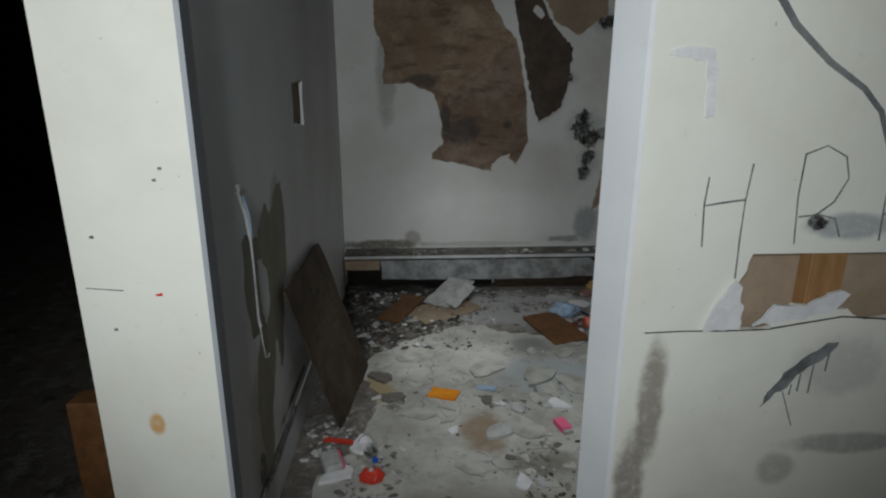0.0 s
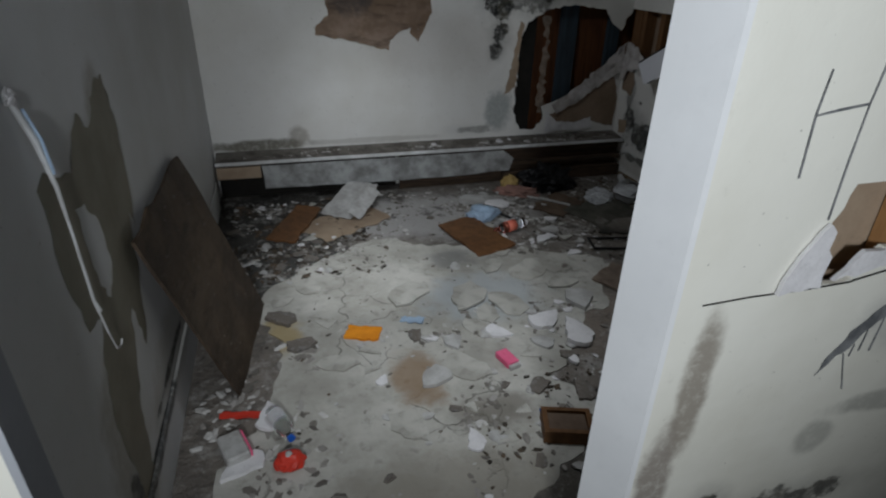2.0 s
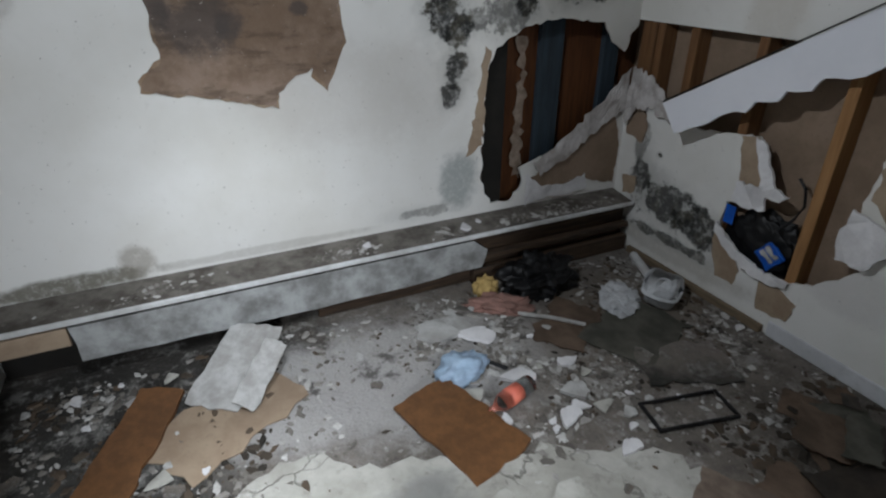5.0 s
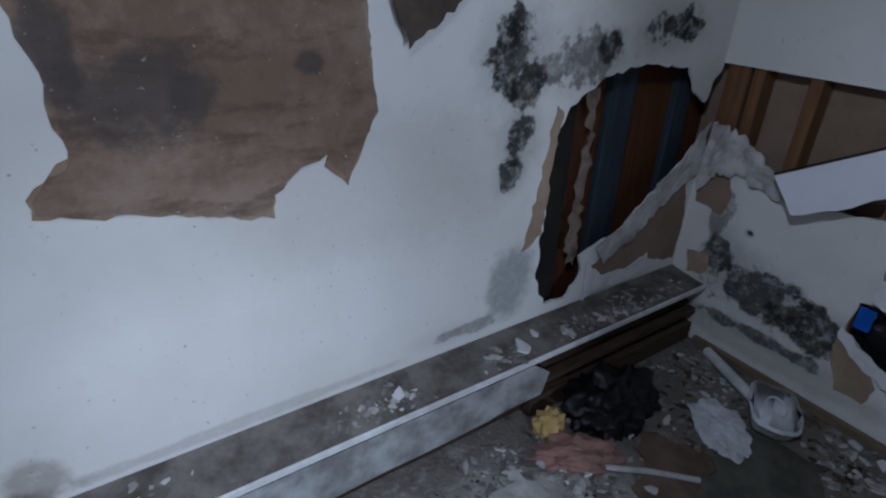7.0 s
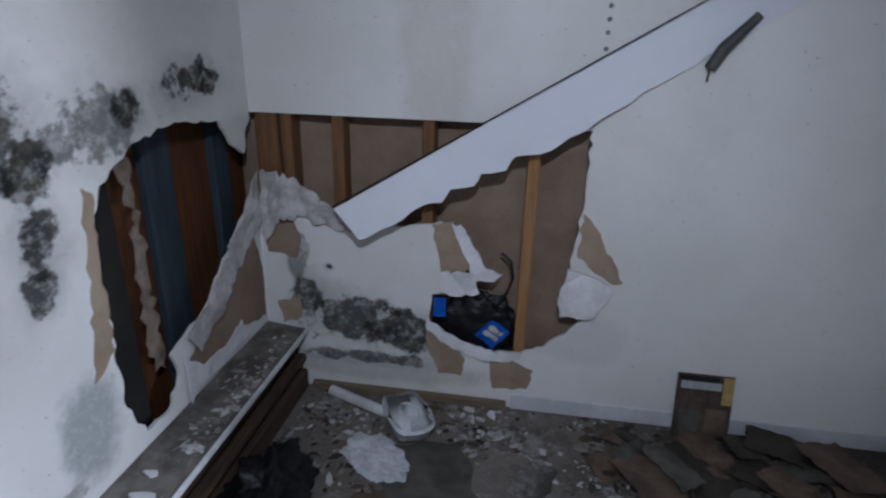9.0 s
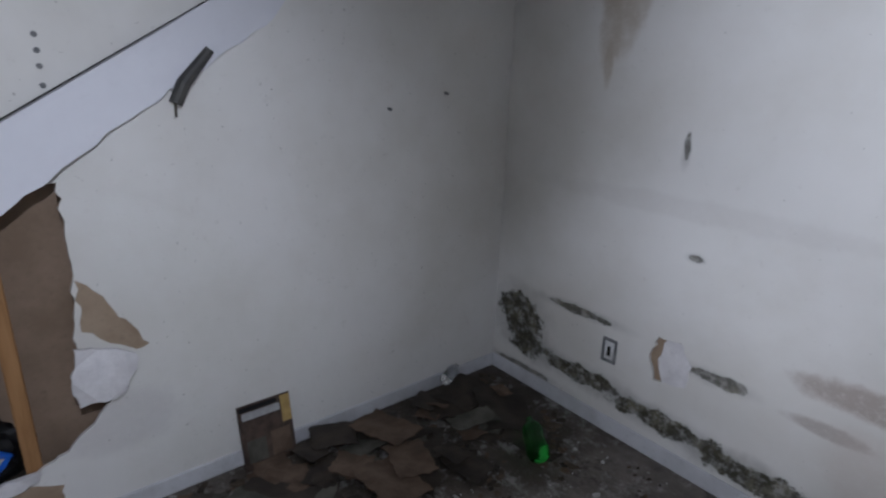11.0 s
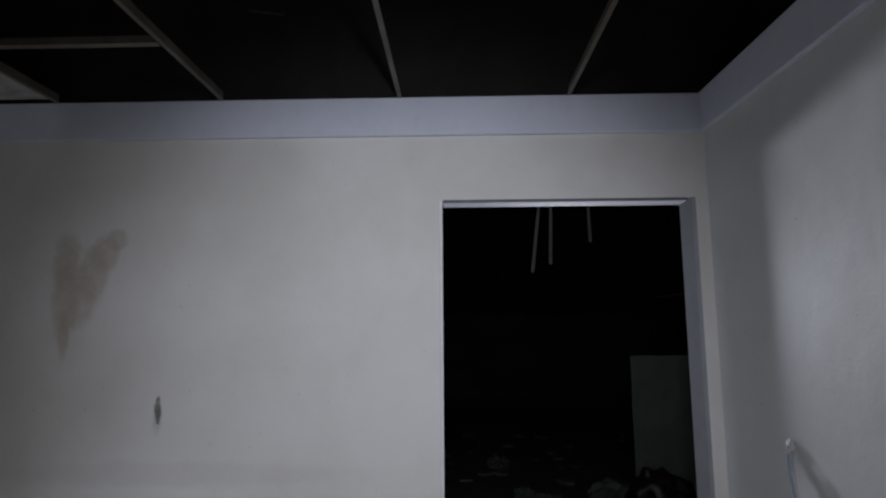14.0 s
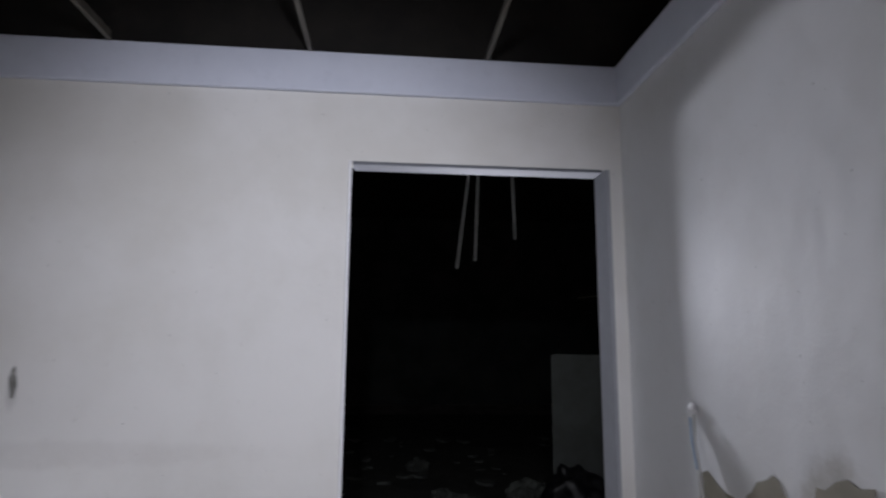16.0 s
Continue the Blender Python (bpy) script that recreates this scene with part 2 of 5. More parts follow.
paint_s = painted_wall("paint_door_wall", stains=[
    ((2.41, 0, 1.82), (0.05, B, 0.10), (0.42, 0.37, 0.30), 0.6), ((2.40, 0, 1.68), (0.052, B, 0.15), (0.42, 0.37, 0.30), 0.6), ((2.40, 0, 1.55), (0.02, B, 0.09), (0.42, 0.37, 0.30), 0.6),
    ((2.222, 0, 1.90), (0.042, B, 0.04), (0.42, 0.37, 0.30), 0.5), ((2.262, 0, 1.85), (0.05, B, 0.07), (0.42, 0.37, 0.30), 0.55), ((2.305, 0, 1.77), (0.055, B, 0.10), (0.42, 0.37, 0.30), 0.55), ((2.35, 0, 1.68), (0.052, B, 0.11), (0.42, 0.37, 0.30), 0.5),
    ((2.0, 0, 1.05), (0.7, B, 0.04), (0.50, 0.48, 0.46), 0.2),
    ((1.3, 0, 0.58), (0.22, B, 0.05), (0.30, 0.24, 0.20), 0.7), ((1.42, 0, 0.44), (0.12, B, 0.025), (0.3, 0.25, 0.22), 0.6),
    ((1.25, 0, 0.35), (0.15, B, 0.15), (0.52, 0.46, 0.42), 0.4)],
    mould=[((2.76, 0, 0.34), (0.13, B, 0.14), 1.0), ((2.66, 0, 0.22), (0.12, B, 0.06), 1.0), ((2.35, 0, 0.20), (0.25, B, 0.045), 1.0),
           ((1.95, 0, 0.17), (0.28, B, 0.045), 1.0), ((1.6, 0, 0.14), (0.22, B, 0.05), 1.0), ((1.38, 0, 0.12), (0.10, B, 0.05), 1.0),
           ((1.18, 0, 0.115), (0.06, B, 0.035), 1.0), ((2.42, 0, 0.50), (0.2, B, 0.02), 0.9), ((1.80, 0, 0.455), (0.12, B, 0.025), 0.85),
           ((2.70, 0, 0.08), (0.2, B, 0.02), 0.8), ((2.03, 0, 1.265), (0.012, B, 0.05), 0.8), ((1.93, 0, 0.88), (0.03, B, 0.014), 0.8)], tones=((0.050, 0.048, 0.034), (0.15, 0.14, 0.10)))
paint_w = painted_wall("paint_door_side_wall", base=(0.68, 0.69, 0.70), stains=[
    ((0, 0.90, 0.98), (B, 0.12, 0.20), (0.26, 0.24, 0.19), 0.6), ((0, 0.45, 0.30), (B, 0.12, 0.30), (0.30, 0.28, 0.22), 0.6), ((0, 1.2, 0.25), (B, 0.5, 0.12), (0.34, 0.32, 0.26), 0.5)],
    mould=[((0, 0.42, 0.22), (B, 0.06, 0.08), 0.8), ((0, 0.6, 0.16), (B, 0.4, 0.02), 0.8), ((0, 1.0, 0.22), (B, 0.25, 0.02), 0.9)])
paint_out = painted_wall("paint_hall_side", base=(0.76, 0.75, 0.68), stains=[
    ((1.135, -0.08, 0.75), (0.035, B, 0.17), (0.27, 0.24, 0.20), 0.9), ((1.10, -0.08, 0.48), (0.04, B, 0.20), (0.25, 0.22, 0.19), 0.9),
    ((-0.09, -0.08, 0.74), (0.018, B, 0.03), (0.55, 0.30, 0.08), 0.9), ((1.50, -0.08, 0.55), (0.05, B, 0.05), (0.3, 0.3, 0.27), 0.6),
    ((1.7, -0.08, 0.62), (0.2, B, 0.03), (0.22, 0.22, 0.2), 0.6), ((1.62, -0.08, 0.85), (0.12, B, 0.08), (0.40, 0.40, 0.38), 0.5),
    ((1.58, -0.08, 1.215), (0.10, B, 0.03), (0.25, 0.27, 0.3), 0.7)],
    mould=[((1.49, -0.08, 1.225), (0.025, B, 0.018), 1.0), ((1.26, -0.08, 0.38), (0.05, B, 0.06), 0.9), ((1.5, -0.08, 0.35), (0.16, B, 0.05), 0.8)])
paint_trim = plain("trim_paint", (0.66, 0.67, 0.70), (0.52, 0.53, 0.55), 5, 0.5, 0.15)
# the lining's white paint, greyed for the shade on the left jamb
shaded_jamb_paint = plain("shaded_jamb_paint", (0.36, 0.375, 0.405), (0.31, 0.32, 0.345), 3, 0.9, 0.1, wear=0.15)
band_paint = plain("wall_angle_paint", (0.66, 0.69, 0.78), (0.60, 0.63, 0.72), 2, 0.45, 0.08, wear=0.15)
gypsum = plain("gypsum_board", (0.74, 0.73, 0.74), (0.62, 0.61, 0.62), 14, 0.85, 0.5)
paper = plain("brown_board_paper", (0.27, 0.20, 0.145), (0.20, 0.145, 0.10), 5, 0.85, 0.3)
paper_pale = plain("pale_brown_paper", (0.36, 0.28, 0.20), (0.27, 0.20, 0.14), 6, 0.85, 0.3)


def water_stained_paper(name, c1, c2):
    """Wet board paper: runs, tide marks and black spots."""
    n = Nodes(name)
    m = n.tree.nodes.new("ShaderNodeMapping")
    m.inputs["Scale"].default_value = (1, 1, 3.2)
    n.link(n.pos, m.inputs["Vector"])
    a, b, c, run = n.noise(3.4, 6, 0.7), n.noise(16, 6, 0.75), n.noise(5.5, 5, 0.65), n.noise(4.5, 6, 0.7, m.outputs[0])
    col = n.mix(n.span(a, 0.36, 0.60), c1, c2)
    col = n.mix(n.span(run, 0.50, 0.66, 0, 0.75), col, tuple(x * 0.55 for x in c2))
    col = n.mix(n.span(c, 0.56, 0.70, 0, 0.6), col, tuple(min(1, x * 1.25) for x in c1))
    for centre, radii in (((0.92, 3.04, 1.24), (0.11, B, 0.09)), ((1.28, 3.04, 1.28), (0.025, B, 0.025)), ((0.80, 3.04, 1.3), (0.04, B, 0.12)), ((0.62, 3.04, 1.6), (0.1, B, 0.06)), ((1.02, 3.04, 1.22), (0.04, B, 0.05))):
        col = n.mix(n.math("MULTIPLY", n.blob(centre, radii, 1.3, 10, 0.4), 0.8), col, (0.075, 0.062, 0.056))
    col = n.mix(n.span(b, 0.56, 0.76, 0, 0.6), col, (0.11, 0.082, 0.06))
    col = n.mix(n.span(n.noise(55, 3, 0.6), 0.68, 0.74, 0, 0.7), col, (0.45, 0.40, 0.36))
    return n.done(col, 0.7, n.math("ADD", n.math("ADD", a, run), n.math("MULTIPLY", b, 0.5)), 0.6, 0.02)


stain_paper = water_stained_paper("water_stained_paper", (0.36, 0.28, 0.20), (0.24, 0.165, 0.105))
stain_dark = water_stained_paper("soaked_paper", (0.29, 0.215, 0.165), (0.19, 0.13, 0.088))
dark_paper = plain("dark_wet_paper", (0.105, 0.078, 0.06), (0.06, 0.045, 0.035), 7, 0.8, 0.5)


def wood(name, c1, c2, grain=(2, 2, 0.15), rough=0.7):
    n = Nodes(name)
    m = n.tree.nodes.new("ShaderNodeMapping")
    m.inputs["Scale"].default_value = grain
    n.link(n.pos, m.inputs["Vector"])
    a, b = n.noise(24, 6, 0.65, m.outputs[0]), n.noise(5, 4, 0.6)
    col = n.mix(n.span(a, 0.3, 0.7), c1, c2)
    col = n.mix(n.span(b, 0.55, 0.8, 0, 0.5), col, tuple(x * 0.45 for x in c1))
    return n.done(col, rough, a, 0.25, 0.004)


# the pine of the studs with shade mixed in, for the dim upper hole
shaded_stud = wood("shaded_pine_stud", (0.19, 0.098, 0.042), (0.12, 0.06, 0.026))
stud_wood = wood("pine_stud", (0.36, 0.20, 0.085), (0.25, 0.13, 0.05))
brown_ply = wood("brown_plywood", (0.125, 0.048, 0.016), (0.07, 0.027, 0.010))
blue_board = wood("faded_blue_board", (0.045, 0.065, 0.085), (0.03, 0.04, 0.05))
rotten_wood = wood("rotten_wood", (0.085, 0.055, 0.035), (0.03, 0.022, 0.016), (0.2, 2, 2))
hardboard = wood("hardboard", (0.165, 0.078, 0.030), (0.105, 0.05, 0.02), (1, 1, 1), 0.55)
# near-black for painted shade in recesses and overhead, also cracks and socket
shade_and_black = plain("black_and_shade", (0.02, 0.018, 0.015), (0.012, 0.011, 0.01), 5, 0.95, 0.3)
# the hall's lack of light, put into its wall colour
hall_dark = plain("unlit_hall_wall", (0.030, 0.033, 0.030), (0.016, 0.018, 0.016), 2, 0.9, 0.2)
panel_grey = plain("dirty_grey_panel", (0.40, 0.41, 0.41), (0.17, 0.17, 0.165), 7, 0.6, 0.3)
lip_white = plain("white_metal_lip", (0.70, 0.71, 0.72), (0.50, 0.50, 0.49), 9, 0.4, 0.15)
ledge_dirt = plain("dusty_ledge_top", (0.20, 0.185, 0.165), (0.075, 0.066, 0.056), 9, 0.9, 0.8)
black_plastic = plain("black_plastic", (0.006, 0.006, 0.007), (0.010, 0.010, 0.011), 12, 0.42, 0.3)
grey_metal = plain("grey_grid_metal", (0.14, 0.13, 0.105), (0.08, 0.07, 0.055), 6, 0.45, 0.1)
orange = plain("orange_foam", (0.85, 0.32, 0.015), (0.70, 0.24, 0.01), 18, 0.7, 0.3)
pink = plain("pink_carton", (0.80, 0.16, 0.30), (0.70, 0.11, 0.22), 12, 0.5, 0.1)
red = plain("red_plastic", (0.62, 0.05, 0.03), (0.48, 0.035, 0.02), 12, 0.4, 0.1)
label_red = plain("faded_red_label", (0.72, 0.20, 0.13), (0.62, 0.15, 0.10), 20, 0.5, 0.1)
blue = plain("blue_plastic", (0.02, 0.12, 0.55), (0.015, 0.08, 0.40), 15, 0.35, 0.2)
pale_blue = plain("pale_blue_wrap", (0.36, 0.48, 0.62), (0.28, 0.36, 0.48), 15, 0.4, 0.4)
white_scrap = plain("white_scrap", (0.50, 0.50, 0.49), (0.34, 0.33, 0.315), 16, 0.7, 0.4)
milky = plain("milky_plastic", (0.66, 0.68, 0.70), (0.48, 0.49, 0.51), 18, 0.25, 0.5)
cloudy = plain("cloudy_plastic", (0.44, 0.45, 0.46), (0.30, 0.30, 0.30), 14, 0.3, 0.4)
card = plain("torn_cardboard", (0.155, 0.11, 0.078), (0.075, 0.053, 0.038), 6, 0.85, 0.6)
card_wet = plain("wet_cardboard", (0.055, 0.044, 0.034), (0.026, 0.022, 0.018), 7, 0.6, 0.6)
card_grey = plain("grey_card", (0.115, 0.11, 0.09), (0.055, 0.055, 0.045), 7, 0.8, 0.5)
spray = plain("black_spray_paint", (0.10, 0.105, 0.11), (0.24, 0.245, 0.25), 20, 0.7, 0.1)
spray_pale = plain("grey_spray_paint", (0.13, 0.135, 0.14), (0.22, 0.22, 0.22), 14, 0.7, 0.1)
yellow_foam = plain("yellowed_foam", (0.50, 0.36, 0.14), (0.36, 0.25, 0.09), 20, 0.9, 0.7)


def glassy(name, colour, rough=0.08):
    n = Nodes(name)
    n.bsdf.inputs["Transmission Weight"].default_value = 1.0
    n.bsdf.inputs["IOR"].default_value = 1.3
    return n.done(colour, rough, n.noise(30, 3, 0.5), 0.3, 0.003)


clear = glassy("clear_bottle_plastic", (0.85, 0.87, 0.88))
green = glassy("green_bottle_plastic", (0.10, 0.85, 0.12))


def floor_material():
    """Bare concrete: tan and grey, soaked dark along the walls, dusted pale where people tread."""
    n = Nodes("bare_concrete")
    a, b, c = n.noise(2.2, 6, 0.65), n.noise(14, 6, 0.7), n.noise(60, 3, 0.6)
    col = n.mix(n.span(a, 0.3, 0.7), (0.21, 0.185, 0.16), (0.135, 0.12, 0.105))
    col = n.mix(n.span(b, 0.45, 0.7, 0, 0.7), col, (0.085, 0.078, 0.07))
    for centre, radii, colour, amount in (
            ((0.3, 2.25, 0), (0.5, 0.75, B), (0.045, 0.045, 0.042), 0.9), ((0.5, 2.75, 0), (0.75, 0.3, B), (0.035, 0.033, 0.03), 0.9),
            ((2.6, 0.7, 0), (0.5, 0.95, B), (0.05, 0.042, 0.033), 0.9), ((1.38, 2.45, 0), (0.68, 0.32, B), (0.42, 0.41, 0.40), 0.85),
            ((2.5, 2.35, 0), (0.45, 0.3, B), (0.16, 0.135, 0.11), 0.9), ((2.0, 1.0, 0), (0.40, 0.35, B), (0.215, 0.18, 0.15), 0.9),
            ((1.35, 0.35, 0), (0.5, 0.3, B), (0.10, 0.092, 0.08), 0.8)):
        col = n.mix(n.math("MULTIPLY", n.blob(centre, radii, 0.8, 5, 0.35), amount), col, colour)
    col = n.mix(n.span(n.noise(7.5, 7, 0.78), 0.50, 0.64, 0, 0.75), col, (0.34, 0.33, 0.31))
    col = n.mix(n.span(n.noise(5.0, 6, 0.7), 0.56, 0.66, 0, 0.8), col, (0.045, 0.04, 0.035))
    col = n.mix(n.span(c, 0.60, 0.72, 0, 0.35), col, (0.36, 0.35, 0.33))
    # the hall floor painted near-black, in place of its darkness
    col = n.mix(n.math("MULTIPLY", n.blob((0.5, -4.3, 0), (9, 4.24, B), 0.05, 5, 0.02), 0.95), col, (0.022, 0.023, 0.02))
    rough = n.span(a, 0.35, 0.65, 0.55, 0.9)
    return n.done(col, rough, n.math("ADD", b, n.math("MULTIPLY", c, 0.5)), 0.7, 0.02)


concrete = floor_material()


def screed_material():
    """The pale skin over the concrete: crazed, stained brown and grey."""
    n = Nodes("pale_crazed_skin")
    a, b = n.noise(3.2, 6, 0.65), n.noise(18, 5, 0.7)
    col = n.mix(n.span(a, 0.33, 0.66), (0.50, 0.49, 0.45), (0.33, 0.32, 0.285))
    col = n.mix(n.span(b, 0.52, 0.72, 0, 0.6), col, (0.20, 0.19, 0.165))
    v = n.tree.nodes.new("ShaderNodeTexVoronoi")
    v.feature = "DISTANCE_TO_EDGE"
    v.inputs["Scale"].default_value = 4.2
    warp = n.tree.nodes.new("ShaderNodeVectorMath")
    warp.operation = "ADD"
    nz = n.tree.nodes.new("ShaderNodeTexNoise")
    nz.inputs["Scale"].default_value = 5
    nz.inputs["Detail"].default_value = 5
    n.link(n.pos, nz.inputs["Vector"])
    sc = n.tree.nodes.new("ShaderNodeVectorMath")
    sc.operation = "SCALE"
    sc.inputs["Scale"].default_value = 0.28
    n.link(nz.outputs["Color"], sc.inputs[0])
    n.link(n.pos, warp.inputs[0])
    n.link(sc.outputs[0], warp.inputs[1])
    n.link(warp.outputs[0], v.inputs["Vector"])
    crack = n.math("MULTIPLY", n.span(v.outputs["Distance"], 0.022, 0.004), n.span(n.noise(2.1, 3, 0.5), 0.47, 0.6))
    col = n.mix(n.math("MULTIPLY", crack, 0.55), col, (0.07, 0.065, 0.055))
    for centre, radii, colour in (((0.85, 0.95, 0), (0.10, 0.16, B), (0.22, 0.13, 0.055)), ((0.35, 1.35, 0), (0.08, 0.14, B), (0.34, 0.25, 0.09)),
                                  ((1.25, 1.85, 0), (0.12, 0.1, B), (0.17, 0.17, 0.165)), ((1.1, 0.7, 0), (0.14, 0.08, B), (0.16, 0.145, 0.12)),
                                  ((0.8, 0.35, 0), (0.4, 0.2, B), (0.26, 0.24, 0.2)), ((1.3, 1.45, 0), (0.28, 0.2, B), (0.38, 0.41, 0.43))):
        col = n.mix(n.math("MULTIPLY", n.blob(centre, radii, 0.9, 9, 0.4), 0.7), col, colour)
    return n.done(col, 0.75, n.math("SUBTRACT", n.math("ADD", a, n.math("MULTIPLY", b, 0.35)), crack), 0.6, 0.012)


screed = screed_material()

# ---- the room: x 0..EAST from the door-side wall, y 0..NORTH from the doorway ----
EAST, NORTH, TOP = 2.925, 3.05, 2.32
OUT = -0.08                 # hall face of the doorway wall
DL, DR, DH = 0.05, 1.001, 2.037
SKIN = 0.013

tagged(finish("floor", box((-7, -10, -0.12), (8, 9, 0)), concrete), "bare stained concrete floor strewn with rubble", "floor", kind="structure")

# back wall: board skin torn open in the far corner
n_outer = [(0, 0), (EAST, 0), (EAST, 0.86), (2.81, 0.80), (2.63, 0.67), (2.50, 0.57), (2.29, 0.51), (2.31, 0.42), (2.24, 0.34), (2.13, 0.35), (2.07, 0.48),
           (2.075, 0.70), (2.08, 0.98), (2.13, 1.09), (2.27, 1.17), (2.47, 1.20), (2.72, 1.17), (2.79, 1.07), (2.86, 1.03), (2.89, 1.12), (EAST, 1.15), (EAST, TOP), (0, TOP)]
wall_n = tagged(finish("wall_north", plate("y", jag(n_outer, 0.03, 0.008, 3, (0, 1, 20, 21, 22)), NORTH, NORTH + SKIN), paint_n),
                "white plasterboard wall with black mould, torn open", "wall", kind="structure")
part("backing", plate("y", rect(2.20, 0, 3.2, 1.6), NORTH + 0.12, NORTH + 0.135), brown_ply, wall_n, "brown plywood behind the broken board")
for x0, x1 in ((2.42, 2.555), (2.80, 2.90)):
    part("blue_plank", box((x0, NORTH + 0.09, 0), (x1, NORTH + 0.119, 1.6), 0.003), blue_board, wall_n, "faded dark blue plank")
part("dark_stud", box((2.02, NORTH + 0.014, 0), (2.085, NORTH + 0.12, 1.6), 0.003), rotten_wood, wall_n)
# black back and side paint the shade inside the cavity
part("cavity_back", box((-0.3, NORTH + 0.145, 0), (3.3, NORTH + 0.17, 2.43)), shade_and_black, wall_n)
part("cavity_side_shade", box((2.10, NORTH + 0.05, 0), (2.215, NORTH + 0.14, 1.6)), shade_and_black, wall_n)
part("torn_lining", plate("y", jag([(2.285, 0.45), (2.33, 0.43), (2.33, 1.1), (2.26, 1.15), (2.30, 0.95), (2.275, 0.7)], 0.025, 0.018, 8), NORTH + 0.06, NORTH + 0.064), plain("grey_torn_lining", (0.30, 0.24, 0.19), (0.16, 0.12, 0.09), 18, 0.9, 0.6), wall_n, "ragged grey lining paper")


def torn(axis, loop, w, mat, wall, seed, name="torn_paper", thick=0.003, label="", step=0.03, amp=0.008):
    """A patch where the board's face has come off, a little proud of the wall."""
    return part(name, plate(axis, jag(loop, step, amp, seed), w, w - thick), mat, wall, label)


torn("y", [(0.30, 2.31), (0.28, 2.0), (0.35, 1.81), (0.34, 1.57), (0.52, 1.59), (0.72, 1.50), (0.77, 1.32), (0.785, 1.13), (0.70, 1.06), (0.70, 1.02), (0.90, 0.985),
           (1.165, 0.92), (1.17, 0.99), (1.24, 1.05), (1.31, 1.075), (1.30, 1.03), (1.36, 0.97), (1.45, 1.15), (1.42, 1.5), (1.33, 1.9), (1.23, 2.0), (1.05, 2.31)],
     NORTH - 0.001, stain_paper, wall_n, 5, "stained_paper", 0.004, "water-stained brown paper layer, peeling")
torn("y", [(0.77, 1.46), (0.95, 1.60), (1.12, 1.70), (1.22, 1.82), (1.325, 1.89), (1.41, 1.5), (1.44, 1.16), (1.36, 0.985), (1.315, 1.035), (1.31, 1.065), (1.24, 1.04), (1.165, 0.98), (1.155, 0.93), (0.90, 0.992), (0.71, 1.03), (0.71, 1.055), (0.79, 1.13), (0.78, 1.32)],
     NORTH - 0.0055, stain_dark, wall_n, 19, "stained_paper", 0.004, "darker brown soaked paper layer")
flap = plate("y", jag([(1.27, 2.31), (1.38, 1.82), (1.46, 1.45), (1.51, 1.30), (1.68, 1.41), (1.73, 1.58), (1.76, 1.84), (1.60, 2.0), (1.45, 2.31)], 0.025, 0.008, 6), NORTH - 0.002, NORTH - 0.006)
bmesh.ops.subdivide_edges(flap, edges=[e for e in flap.edges if e.calc_length() > 0.12], cuts=3)
for v in flap.verts:
    v.co.y -= 0.05 * max(0.0, (1.85 - v.co.z) / 0.55) ** 2 + 0.01 * noise.noise(v.co * 9)
part("hanging_flap", flap, dark_paper, wall_n, "dark wet paper flap curling off")
torn("y", [(1.46, 2.31), (1.62, 2.02), (1.80, 1.93), (2.0, 2.08), (2.0, 2.31)], NORTH - 0.001, paper_pale, wall_n, 7)
torn("y", [(2.07, 1.10), (2.10, 1.08), (2.08, 0.9), (2.07, 0.66), (1.985, 0.61), (2.035, 0.85)], NORTH - 0.001, paper_pale, wall_n, 9)
torn("y", [(2.85, 0.73), (2.60, 0.57), (2.36, 0.45), (2.43, 0.355), (2.66, 0.40), (2.90, 0.34), (2.91, 0.55)], NORTH - 0.001, paper, wall_n, 10)


def along(line, f):
    k = min(int(f * (len(line) - 1)), len(line) - 2)
    g = f * (len(line) - 1) - k
    return Vector((line[k][0] + (line[k + 1][0] - line[k][0]) * g, line[k][1] + (line[k + 1][1] - line[k][1]) * g))


crushed = plain("dirty_crushed_plaster", (0.56, 0.54, 0.53), (0.34, 0.31, 0.29), 11, 0.9, 0.7)


def crumpled_band(axis, low, high, w, out, seed, cols=26, rows=8):
    """Crushed plaster between two lines, folded and torn at its edges, standing off a wall."""
    r = random.Random(seed)
    bm = bmesh.new()
    net = []
    for i in range(cols + 1):
        a, b = along(low, i / cols), along(high, i / cols)
        row = []
        for j in range(rows + 1):
            f = j / rows + (r.uniform(-0.09, 0.09) if j in (0, rows) else 0)
            p = a.lerp(b, f)
            q = Vector((p.x, p.y, seed))
            lift = out * (0.35 + abs(noise.noise(q * 8)) + 0.4 * abs(noise.noise(q * 19)))
            row.append(bm.verts.new(to_world(axis, p.x + 0.006 * noise.noise(q * 30), p.y, w - 0.004 - lift)))
        net.append(row)
    for i in range(cols):
        for j in range(rows):
            bm.faces.new((net[i][j], net[i + 1][j], net[i + 1][j + 1], net[i][j + 1]))
    got = bmesh.ops.extrude_face_region(bm, geom=bm.faces[:])
    for v in got["geom"]:
        if isinstance(v, bmesh.types.BMVert):
            v.co += to_world(axis, 0, 0, 0.005)
    return bm


part("crumpled_edge", crumpled_band("y", [(2.40, 0.46), (2.55, 0.535), (2.68, 0.62), (2.80, 0.70), (2.90, 0.74)], [(2.36, 0.53), (2.49, 0.60), (2.63, 0.715), (2.79, 0.85), (2.90, 0.95)], NORTH, 0.03, 12), crushed, wall_n, "crushed white plaster edge")
